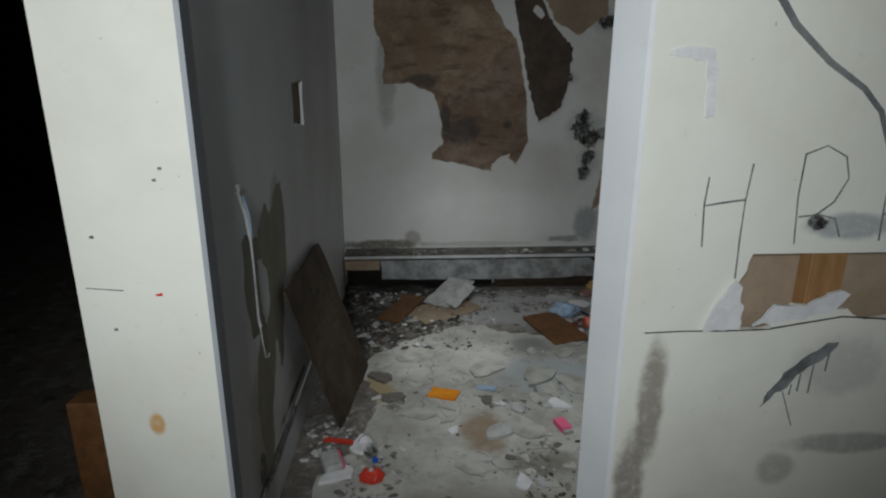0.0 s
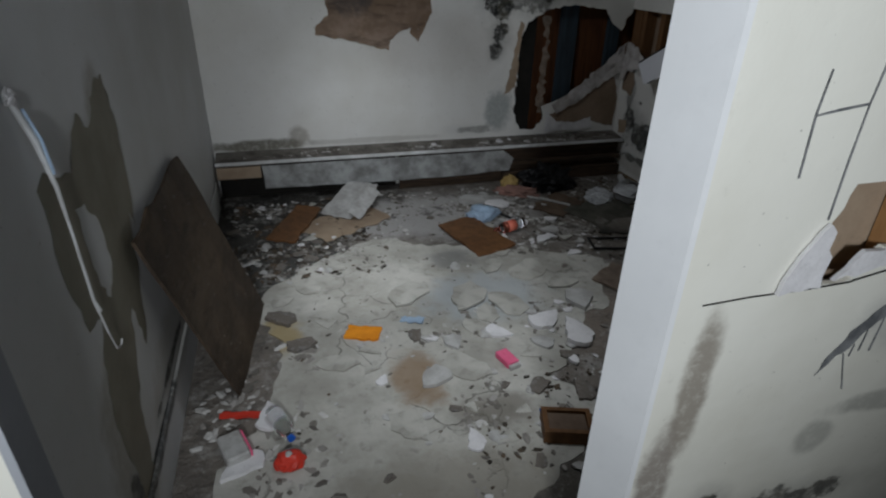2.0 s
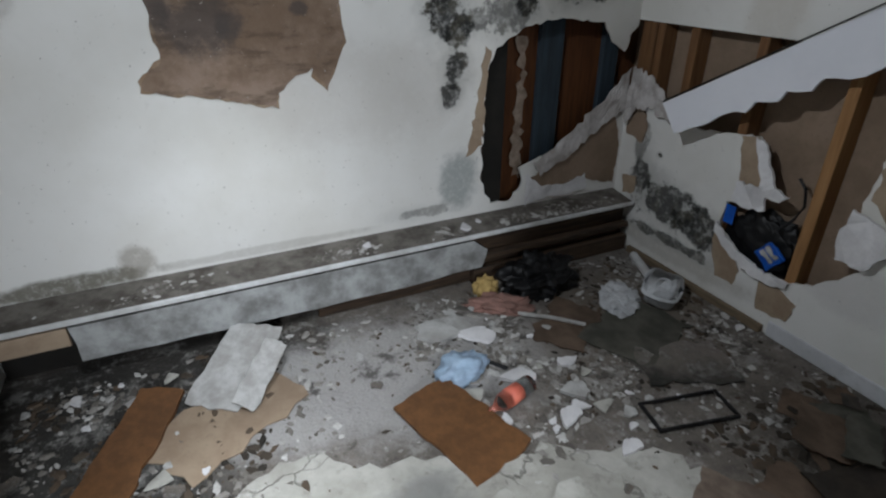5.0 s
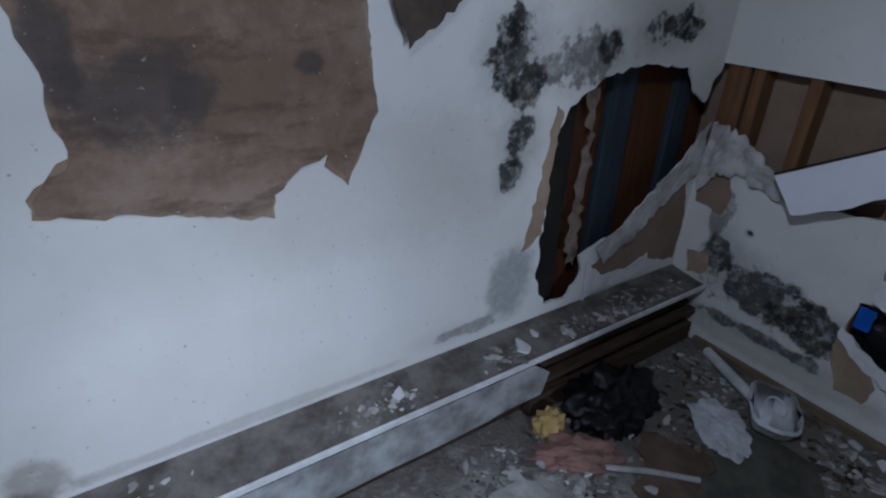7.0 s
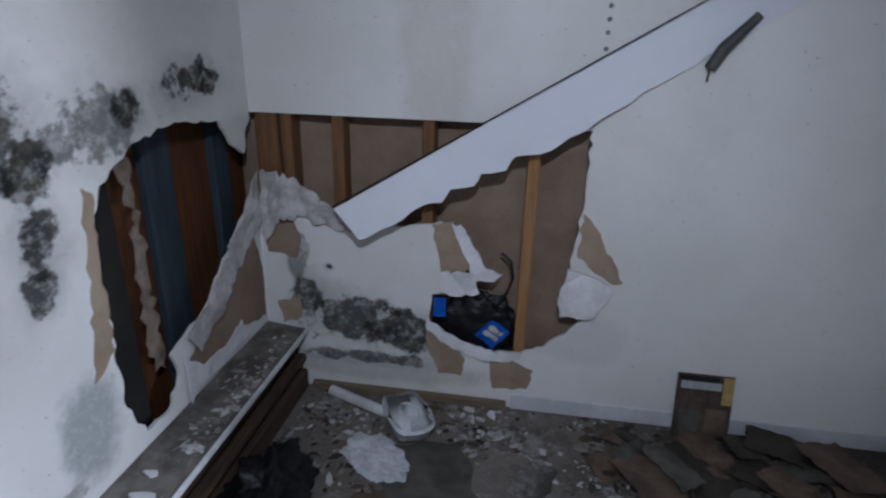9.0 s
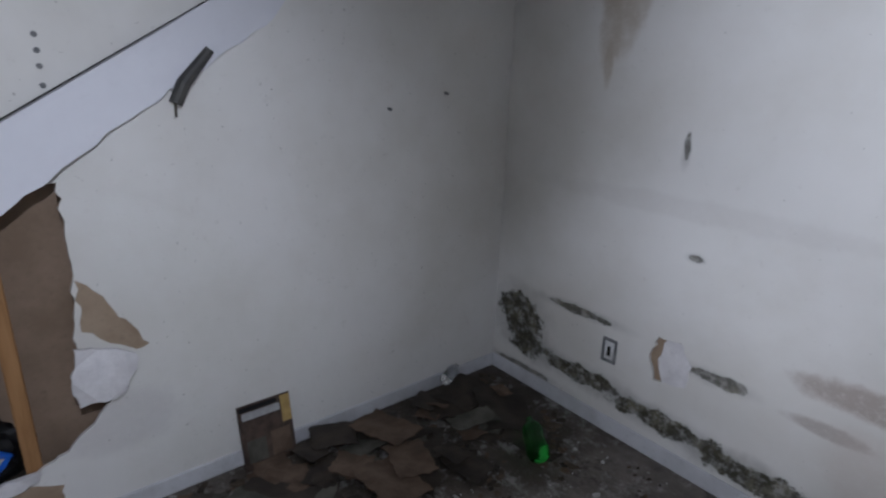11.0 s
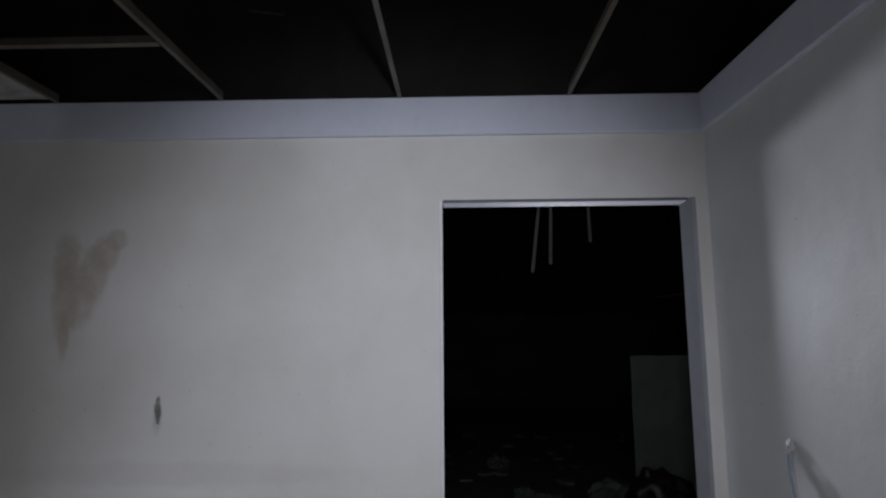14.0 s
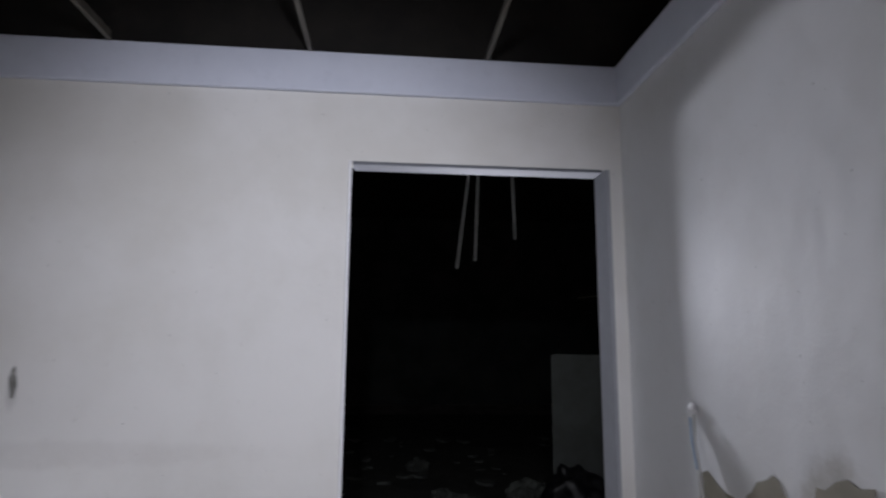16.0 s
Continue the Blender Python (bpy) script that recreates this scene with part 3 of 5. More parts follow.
part("crumpled_edge", crumpled_band("y", [(2.33, 0.315), (2.45, 0.33), (2.60, 0.325), (2.72, 0.335)], [(2.33, 0.47), (2.42, 0.40), (2.56, 0.385), (2.70, 0.42)], NORTH, 0.012, 14, 18, 5), gypsum, wall_n, "crushed white plaster edge")

# broken side wall
e_outer = [(0, 0), (NORTH, 0), (NORTH, 0.84), (2.97, 0.885), (2.87, 0.88), (2.72, 0.775), (2.58, 0.755), (2.35, 0.785), (2.27, 0.80), (2.20, 0.64), (2.24, 0.53), (2.29, 0.50), (2.345, 0.49),
           (2.35, 0.37), (2.28, 0.315), (2.12, 0.25), (1.98, 0.262), (1.89, 0.30), (1.75, 0.44), (1.83, 0.46), (1.82, 0.66), (1.80, 0.86), (1.795, 1.165), (1.90, 1.175), (NORTH, 1.175), (NORTH, TOP), (0, TOP)]
wall_e = tagged(finish("wall_east", plate("x", jag(e_outer, 0.03, 0.007, 4, (0, 1, 23, 24, 25, 26)), EAST, EAST + SKIN), paint_e),
                "white plasterboard wall with a large smashed hole", "wall", kind="structure")
part("far_skin", box((EAST + 0.10, -0.1, 0), (EAST + 0.113, NORTH + 0.1, 2.43)), paper, wall_e, "brown paper back of the far board")
for y in (2.915, 2.715, 2.37, 1.985, 1.5, 1.0, 0.5):
    part("stud", box((EAST + SKIN + 0.002, y - 0.022, 0), (EAST + 0.099, y + 0.022, 2.43), 0.003), shaded_stud if y > 2.3 else stud_wood, wall_e, "pine stud")
part("edge_board", box((EAST + SKIN + 0.004, 2.95, 0), (EAST + 0.095, 3.04, 2.43), 0.003), shaded_stud, wall_e, "pine stud")
torn("x", [(2.35, 0.785), (2.27, 0.80), (2.20, 0.64), (2.24, 0.55), (2.29, 0.52), (2.31, 0.60)], EAST - 0.001, paper_pale, wall_e, 11)
torn("x", [(2.37, 0.35), (2.26, 0.28), (2.20, 0.21), (2.215, 0.13), (2.31, 0.13), (2.35, 0.22)], EAST - 0.001, paper_pale, wall_e, 13)
torn("x", [(2.10, 0.215), (2.00, 0.225), (1.92, 0.19), (1.94, 0.10), (2.08, 0.085)], EAST - 0.001, paper_pale, wall_e, 14)
torn("x", [(1.795, 0.87), (1.72, 0.78), (1.62, 0.61), (1.66, 0.60), (1.80, 0.70)], EAST - 0.001, paper_pale, wall_e, 15)
torn("x", [(2.90, 0.42), (3.0, 0.40), (2.98, 0.30), (2.90, 0.33)], EAST - 0.001, paper_pale, wall_e, 16)
torn("x", [(2.93, 0.80), (2.88, 0.70), (2.90, 0.60), (3.02, 0.62), (3.02, 0.78)], EAST - 0.001, paper, wall_e, 17)


def hanging_piece(loop, seed, swell, name, wall, x=EAST, mat=gypsum):
    bm = plate("x", jag(loop, 0.025, 0.008, seed), x - 0.004, x - 0.014)
    for v in bm.verts:
        v.co.x -= swell * (0.5 + noise.noise(v.co * 12))
    return part(name, bm, mat, wall, "loose white plaster piece")


hanging_piece([(1.83, 0.66), (1.70, 0.62), (1.66, 0.58), (1.72, 0.47), (1.84, 0.45), (1.85, 0.55)], 21, 0.03, "loose_piece", wall_e)
hanging_piece([(2.31, 0.60), (2.17, 0.61), (2.155, 0.52), (2.25, 0.50), (2.31, 0.52)], 22, 0.02, "loose_piece", wall_e)
hanging_piece([(2.27, 0.80), (2.24, 0.80), (2.13, 0.63), (2.07, 0.61), (2.10, 0.58), (2.17, 0.58)], 23, 0.02, "loose_piece", wall_e)
part("crumpled_edge", crumpled_band("x", [(3.02, 0.68), (2.95, 0.76), (2.86, 0.79), (2.76, 0.755), (2.66, 0.735)], [(3.02, 0.94), (2.94, 0.955), (2.84, 0.91), (2.74, 0.83), (2.65, 0.775)], EAST, 0.04, 24), crushed, wall_e, "crushed white plaster fold")
hanging_piece([(2.36, 0.39), (2.27, 0.33), (2.12, 0.27), (1.97, 0.275), (1.98, 0.24), (2.12, 0.225), (2.27, 0.275), (2.36, 0.34)], 25, 0.015, "loose_piece", wall_e)

# a long strip of board hanging across the hole, free at its low end
TEETH = [(2.60, 0.745), (2.44, 0.83), (2.36, 0.89), (2.30, 0.90), (2.27, 0.95), (2.19, 0.965), (2.165, 1.01), (2.08, 1.025), (2.05, 1.075), (1.97, 1.085), (1.93, 1.10), (1.80, 1.19), (1.62, 1.32), (1.40, 1.46), (1.13, 1.645)]
bm = plate("x", [(2.69, 0.86)] + [(2.69 - 1.47 * k / 6, 0.86 + 0.89 * k / 6) for k in range(1, 7)] + [(1.05, 1.75)] + jag(TEETH[::-1], 0.05, 0.006, 31, (14,)), EAST - 0.001, EAST - 0.014)
for v in bm.verts:
    v.co.x -= 0.115 * max(0.0, min(1.0, (v.co.y - 1.45) / 1.2)) ** 1.2
tagged(finish("hanging_board_strip", bm, plain("strip_paint", (0.74, 0.75, 0.80), (0.68, 0.69, 0.74), 2, 0.6, 0.1, wear=0.1)), "torn white strip of plasterboard hanging diagonally across wall", "board strip")
tagged(finish("strip_edge", plate("x", [(2.695, 0.862), (1.21, 1.757), (1.205, 1.762), (2.692, 0.872)], EAST - 0.002, EAST - 0.012), shade_and_black), "dark torn upper edge of hanging board", "board edge")
for v in bpy.data.objects["strip_edge"].data.vertices:
    v.co.x -= 0.115 * max(0.0, min(1.0, (v.co.y - 1.45) / 1.2)) ** 1.2
bpy.data.objects["strip_edge"].parent = bpy.data.objects["hanging_board_strip"]
for k in ("label", "category"):
    del bpy.data.objects["strip_edge"][k]

# door-side wall
w_hole = jag([(1.36, 1.37), (1.60, 1.36), (1.61, 1.57), (1.36, 1.57)], 0.04, 0.012, 41)
wall_w = tagged(finish("wall_west", plate("x", rect(0, 0, NORTH, TOP), 0.0, -SKIN, [w_hole]), paint_w), "grey-white wall with damp blotches and a small hole", "wall", kind="structure")
part("core", box((-0.222, 0.0, 0), (-0.06, NORTH + 0.1, 2.43)), gypsum, wall_w)
part("hole_lining", box((-0.055, 1.30, 1.3), (-0.02, 1.65, 1.62)), paper_pale, wall_w)
torn("x", [(1.58, 1.35), (1.66, 1.40), (1.66, 1.56), (1.60, 1.57)], 0.004, gypsum, wall_w, 42)

damp = plain("damp_blotch", (0.27, 0.25, 0.195), (0.20, 0.185, 0.14), 4, 0.6, 0.1, wear=0.25)
part("damp_mark", plate("x", jag([(0.41, 1.06), (0.46, 1.08), (0.60, 1.03), (0.66, 1.10), (0.72, 1.13), (0.78, 1.08), (0.90, 1.16), (0.99, 1.17), (1.02, 1.05), (1.00, 0.85), (0.96, 0.74), (0.93, 0.80), (0.88, 0.62), (0.82, 0.47), (0.78, 0.44),
     (0.74, 0.62), (0.68, 0.48), (0.60, 0.36), (0.56, 0.14), (0.46, 0.12), (0.45, 0.30), (0.42, 0.46), (0.46, 0.62), (0.52, 0.70), (0.44, 0.72), (0.40, 0.88)], 0.035, 0.010, 44), 0.0008, 0.0014,
     [jag([(0.56, 0.96), (0.62, 0.95), (0.68, 0.88), (0.69, 0.76), (0.62, 0.70), (0.575, 0.76)], 0.03, 0.008, 45)]), damp, wall_w, "olive damp blotch running down")

# doorway wall: two skins on studs, holed on the hall side
s_hole = jag([(1.90, 0.36), (2.02, 0.34), (2.05, 0.44), (2.02, 0.53), (1.93, 0.54), (1.87, 0.46)], 0.03, 0.01, 51)
door_in = [(DR, 0), (EAST, 0), (EAST, TOP), (0, TOP), (0, 0), (DL, 0), (DL, DH), (DR, DH)]
wall_s = tagged(finish("wall_south", plate("y", door_in, 0.0, -SKIN, [s_hole]), paint_s), "off-white wall with doorway, mould bands along its foot", "wall", kind="structure")
out_hole = jag([(1.32, 1.08), (1.345, 1.15), (1.80, 1.15), (1.80, 0.985), (1.66, 0.975), (1.61, 1.005), (1.47, 1.02), (1.42, 0.96), (1.34, 0.955)], 0.03, 0.006, 52, (1,))
DLO, DRO = 0.068, 1.048        # the same opening on the hall face
door_out = [(DRO, 0), (6.5, 0), (6.5, 2.43), (-0.222, 2.43), (-0.222, 0), (DLO, 0), (DLO, DH), (DRO, DH)]
part("hall_skin", plate("y", door_out, OUT, OUT + SKIN, [out_hole]), paint_out, wall_s, "cream painted board with graffiti and a hole")
part("inner_back", plate("y", rect(1.05, 0.3, 2.8, 1.8), -SKIN - 0.002, -SKIN - 0.006), paper_pale, wall_s, "brown paper back of the inner board")
for x in (1.55, 1.14, 2.15, 2.45):
    part("stud", box((x - 0.045, OUT + SKIN + 0.001, 0), (x + 0.045, -SKIN - 0.008, 2.3), 0.002), stud_wood, wall_s, "pine stud")
part("wall_end", box((-0.224, OUT + SKIN, 0), (-0.215, 0.0, 2.43)), gypsum, wall_s)
part("loose_piece", plate("y", jag([(1.245, 0.955), (1.27, 1.03), (1.31, 1.085), (1.325, 1.07), (1.335, 0.96)], 0.03, 0.006, 53), OUT - 0.003, OUT - 0.012), gypsum, wall_s, "loose white board piece")
part("loose_piece", plate("y", jag([(1.37, 0.965), (1.42, 1.02), (1.50, 1.015), (1.585, 1.055), (1.605, 1.045), (1.57, 1.0), (1.44, 0.975)], 0.03, 0.006, 54), OUT + 0.004, OUT - 0.006), gypsum, wall_s, "loose white board piece")
part("crack", ribbon("y", [(1.10, 0.952), (1.2, 0.955), (1.3, 0.953), (1.42, 0.955)], 0.003, OUT - 0.001, OUT - 0.002), shade_and_black, wall_s)
part("crack", ribbon("y", [(1.42, 0.957), (1.6, 0.985), (1.8, 0.97)], 0.004, OUT - 0.001, OUT - 0.002), shade_and_black, wall_s)

# pale scrape in an angled shape
part("scraped_paint", plate("y", jag([(1.085, 1.60), (1.12, 1.615), (1.19, 1.61), (1.20, 1.55), (1.205, 1.47), (1.185, 1.465), (1.175, 1.585)], 0.03, 0.004, 55), OUT - 0.001, OUT - 0.0025), gypsum, wall_s, "scraped bare patch")
# graffiti letters and lines
LETTERS = [
    [(1.212, 1.335), (1.208, 1.27), (1.215, 1.17)], [(1.312, 1.365), (1.305, 1.28), (1.305, 1.19), (1.308, 1.09)], [(1.208, 1.268), (1.25, 1.275), (1.305, 1.282)],
    [(1.432, 1.385), (1.43, 1.29), (1.44, 1.175)], [(1.43, 1.385), (1.48, 1.405), (1.53, 1.38), (1.545, 1.33), (1.52, 1.275), (1.47, 1.235)], [(1.44, 1.24), (1.49, 1.245), (1.53, 1.235), (1.55, 1.19)],
    [(1.65, 1.385), (1.645, 1.28), (1.65, 1.18)], [(1.645, 1.245), (1.70, 1.245), (1.75, 1.22)]]
for line in LETTERS:
    part("graffiti_stroke", ribbon("y", line, 0.0038, OUT - 0.001, OUT - 0.002), spray, wall_s, "thin black pen stroke")
part("graffiti_stroke", ribbon("y", [(1.28, 1.76), (1.36, 1.66), (1.45, 1.585), (1.54, 1.53), (1.59, 1.48), (1.64, 1.38)], 0.015, OUT - 0.001, OUT - 0.002), spray_pale, wall_s, "grey sprayed line")
part("graffiti_stroke", plate("y", jag([(1.425, 0.735), (1.50, 0.81), (1.585, 0.885), (1.605, 0.915), (1.575, 0.915), (1.49, 0.845), (1.44, 0.78)], 0.02, 0.006, 56), OUT - 0.001, OUT - 0.002), spray, wall_s, "dripping black spray")
for x, z, d in ((1.52, 0.83, 0.05), (1.55, 0.855, 0.08), (1.50, 0.80, 0.03), (1.585, 0.885, 0.05)):
    part("paint_drip", ribbon("y", [(x, z), (x - 0.002, z - d)], 0.004, OUT - 0.001, OUT - 0.002), spray, wall_s)
part("graffiti_stroke", ribbon("y", [(1.48, 0.78), (1.50, 0.73), (1.52, 0.68)], 0.003, OUT - 0.001, OUT - 0.002), spray, wall_s)
for x, z in ((-0.02, 1.335), (-0.005, 1.36), (-0.17, 1.21), (-0.15, 0.99)):
    part("nail_hole", ribbon("y", [(x - 0.004, z), (x + 0.004, z + 0.001)], 0.006, OUT - 0.001, OUT - 0.002), spray, wall_s)
part("red_mark", ribbon("y", [(-0.05, 1.073), (-0.035, 1.074)], 0.006, OUT - 0.001, OUT - 0.002), red, wall_s)
part("scuff", ribbon("y", [(-0.20, 1.092), (-0.12, 1.085)], 0.003, OUT - 0.001, OUT - 0.002), spray_pale, wall_s)

# doorway lining
door = group_at("door_frame", "plain pale grey doorway lining without a door", "door frame", (DL, 0, 0), kind="structure")
inv = Vector((DL, 0, 0))


def local(bm, at):
    for v in bm.verts:
        v.co -= Vector(at)
    return bm


# one lining: left jamb and head painted shaded, right jamb painted lit
part("jamb", local(plate("z", [(DLO - 0.004, OUT - 0.003), (DLO + 0.008, OUT - 0.003), (DL + 0.014, 0.004), (DL, 0.004)], 0, DH), inv), shaded_jamb_paint, door)
part("jamb", local(plate("z", [(DRO + 0.002, OUT - 0.003), (DR, 0.004), (DR - 0.010, 0.004), (DRO - 0.010, OUT - 0.003)], 0, DH), inv), plain("lit_jamb_paint", (0.78, 0.79, 0.80), (0.72, 0.73, 0.74), 3, 0.6, 0.1, wear=0.1), door)
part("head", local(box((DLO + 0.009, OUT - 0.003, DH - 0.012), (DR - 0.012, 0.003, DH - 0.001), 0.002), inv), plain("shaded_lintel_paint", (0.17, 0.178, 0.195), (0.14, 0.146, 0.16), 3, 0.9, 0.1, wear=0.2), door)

# skirtings and the wall angle that once carried the ceiling
for name, a, b in (("baseboard", (EAST - 0.012, 0.0, 0), (EAST - 0.001, 2.0, 0.07)), ("baseboard", (DR + 0.01, 0.001, 0), (EAST - 0.013, 0.013, 0.075))):
    tagged(finish(name, box(a, b, 0.003), paint_trim), "dirty white painted baseboard", "baseboard", kind="structure")
tagged(finish("baseboard", box((0.001, 0.02, 0), (0.011, 2.86, 0.17), 0.003), paint_w), "loose damp-stained baseboard", "baseboard", kind="structure")
tagged(finish("baseboard", box((EAST - 0.03, 2.02, 0), (EAST - 0.001, 2.86, 0.035), 0.004), wood("rotten_lath", (0.22, 0.17, 0.11), (0.12, 0.09, 0.06), (2, 0.2, 2))), "rotten wooden lath where the baseboard is gone", "baseboard", kind="structure")
for a, b in (((0.0, 0.001, 2.285), (EAST, 0.022, 2.435)), ((0.001, 0.022, 2.285), (0.022, NORTH, 2.435)), ((EAST - 0.022, 0.022, 2.285), (EAST - 0.001, NORTH, 2.435)), ((0.022, NORTH - 0.03, 2.285), (EAST - 0.022, NORTH - 0.008, 2.435))):
    tagged(finish("trim", box(a, b, 0.003), band_paint), "pale blue-grey ceiling edge trim", "trim", kind="structure")

# void over the room: deck blackened for want of light, joists, bare ceiling grid
tagged(finish("ceiling", box((-7, -10, 3.9), (8, 9, 4.0)), plain("unlit_deck", (0.008, 0.008, 0.007), (0.004, 0.004, 0.004), 2, 0.95, 0.2)), "deck above the missing ceiling, painted black as unlit", "ceiling", kind="structure")
for y in (-0.6, 0.55, 1.7, 2.85):
    tagged(finish("joist", box((-1, y, 3.65), (4.5, y + 0.05, 3.9)), rotten_wood), "dark wooden joist above the open ceiling", "joist", group="joists over the room")
grid = group_at("ceiling_grid", "bare metal ceiling grid, its tiles missing", "ceiling grid", (0, 0, 2.43))
for x in (0.51, 1.15, 1.83, 2.47):
    bm = box((x - 0.008, 0.03, 0.0), (x + 0.008, NORTH - 0.03, 0.003))
    part("runner", box((x - 0.001, 0.03, 0.003), (x + 0.001, NORTH - 0.03, 0.035), 0, bm), grey_metal, grid)
for x0, x1, y in ((1.843, 2.457, 0.47), (1.843, 2.457, 0.82), (2.483, 2.90, 0.47), (1.163, 1.817, 2.2), (0.523, 1.137, 2.2)):
    bm = box((x0, y - 0.012, 0.0), (x1, y + 0.012, 0.003))
    part("cross_bar", box((x0, y - 0.001, 0.003), (x1, y + 0.001, 0.03), 0, bm), grey_metal, grid)
tile = tagged(finish("ceiling_tile", box((2.49, 0.03, 2.447), (2.90, 0.45, 2.462), 0.002), white_scrap), "leftover off-white ceiling tile on the grid", "ceiling tile")
for x, y0 in ((1.5, 0.3), (2.0, 0.9)):
    tagged(finish("hanging_wire", tube([(x, y0, 3.9), (x + 0.05, y0 + 0.05, 2.9), (x + 0.02, y0, 2.62), (x + 0.1, y0 + 0.1, 2.58)], 0.006, 6), black_plastic), "black wire dangling from the ceiling void", "wire")

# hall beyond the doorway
# added panel, black like the void, hides the strips' upper ends
tagged(finish("blackout_over_doorway", box((-0.222, OUT + 0.002, 2.432), (6.5, -0.002, 3.9)), shade_and_black), "added black panel that hides the hall above the ceiling line", "wall", kind="structure")
# enclosing hall walls, coloured near-black as if no light reached them
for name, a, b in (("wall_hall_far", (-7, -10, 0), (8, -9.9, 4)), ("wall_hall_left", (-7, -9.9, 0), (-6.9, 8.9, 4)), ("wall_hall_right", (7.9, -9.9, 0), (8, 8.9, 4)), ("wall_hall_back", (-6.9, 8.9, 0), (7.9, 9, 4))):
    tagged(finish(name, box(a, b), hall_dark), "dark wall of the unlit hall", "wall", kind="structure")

# ---- ledge along the back wall ----
LY = 2.873
ledge = group_at("wall_ledge", "long dirty boxed ledge along the back wall", "ledge", (0, LY, 0))
bm = plate("x", [(LY + 0.006, 0.262), (NORTH - 0.002, 0.262), (NORTH - 0.002, 0.305), (LY + 0.006, 0.285)], 0.013, EAST - 0.014)
part("top_board", local(bm, (0, LY, 0)), ledge_dirt, ledge, "dusty grey top strewn with plaster")
part("lip", local(box((0.013, LY - 0.004, 0.268), (EAST - 0.014, LY + 0.005, 0.290), 0.002), (0, LY, 0)), lip_white, ledge, "white metal edge")
part("front_panel", local(plate("y", jag([(0.30, 0.10), (1.2, 0.085), (2.0, 0.10), (2.03, 0.19), (1.95, 0.253), (0.29, 0.253)], 0.15, 0.006, 61, (4,)), LY + 0.006, LY + 0.018), (0, LY, 0)), panel_grey, ledge, "mottled grey front panel")
part("wood_end", local(box((0.015, LY + 0.008, 0.175), (0.285, LY + 0.03, 0.253), 0.003), (0, LY, 0)), paper_pale, ledge, "pale wood filler")
part("base_board", local(box((1.2, LY + 0.06, 0.0), (EAST - 0.014, LY + 0.085, 0.26), 0.004), (0, LY, 0)), rotten_wood, ledge, "rotten dark wooden back board")
part("sill_board", local(box((1.96, LY + 0.01, 0.0), (EAST - 0.014, LY + 0.055, 0.09), 0.004), (0, LY, 0)), rotten_wood, ledge)
part("rail", local(box((1.96, LY + 0.012, 0.135), (EAST - 0.014, LY + 0.05, 0.165), 0.003), (0, LY, 0)), rotten_wood, ledge)
# black sheet for the shade in the gap under the ledge
part("ledge_gap_shade", local(box((0.013, NORTH - 0.03, 0.0), (1.19, NORTH - 0.004, 0.26)), (0, LY, 0)), shade_and_black, ledge)

# ---- floor skin and rubble ----
skin_loop = [(0.10, 0.0), (0.13, 0.6), (0.30, 0.95), (0.36, 1.30), (0.22, 1.55), (0.30, 1.75), (0.60, 2.02), (0.88, 2.18), (1.02, 2.16), (1.10, 2.05), (1.45, 1.95), (1.75, 1.85), (2.02, 1.72),
             (2.12, 1.54), (1.95, 1.42), (1.86, 1.22), (1.72, 1.20), (1.60, 1.05), (1.52, 0.92), (1.36, 0.84), (1.50, 0.62), (1.25, 0.42), (1.02, 0.30), (1.0, 0.0)]
tagged(finish("floor_skin", plate("z", jag(skin_loop, 0.05, 0.025, 71), 0.0005, 0.006), screed), "pale cracked skin of old flooring on concrete", "flooring", kind="structure")


def chip_mesh(name, rnd, size, thick, mat):
    n = rnd.randint(6, 9)
    loop = []
    for k in range(n):
        a = 2 * math.pi * (k + rnd.uniform(-0.3, 0.3)) / n
        r = size * rnd.uniform(0.55, 1.0)
        loop.append((r * math.cos(a), r * math.sin(a) * 0.75))
    bm = plate("z", jag(loop, size * 0.35, size * 0.06, rnd.randint(0, 999)), 0, thick)
    for v in bm.verts:
        v.co.z += 0.25 * size * max(0.0, noise.noise(v.co * (2 / size * 0.3) + Vector((size * 99, 0, 0)))) * 0.4
    bmesh.ops.recalc_face_normals(bm, faces=bm.faces)
    me = bpy.data.meshes.new(name)
    bm.to_mesh(me)
    bm.free()
    me.materials.append(mat)
    return me


rnd = random.Random(11)
chip_bits = [chip_mesh("plaster_chip", rnd, s, t, m) for s, t, m in ((0.045, 0.008, white_scrap), (0.06, 0.01, gypsum), (0.035, 0.012, gypsum), (0.08, 0.009, screed), (0.05, 0.01, white_scrap), (0.07, 0.012, concrete))]


def lay(me, name, label, category, x, y, z=0.006, turn=0.0, tilt=0.0, scale=1.0, group=""):
    ob = tagged(new(name, me), label, category, group)
    ob.matrix_world = pose(x, y, z, tilt, 0, turn) @ Matrix.Diagonal((scale, scale, scale, 1))
    return ob


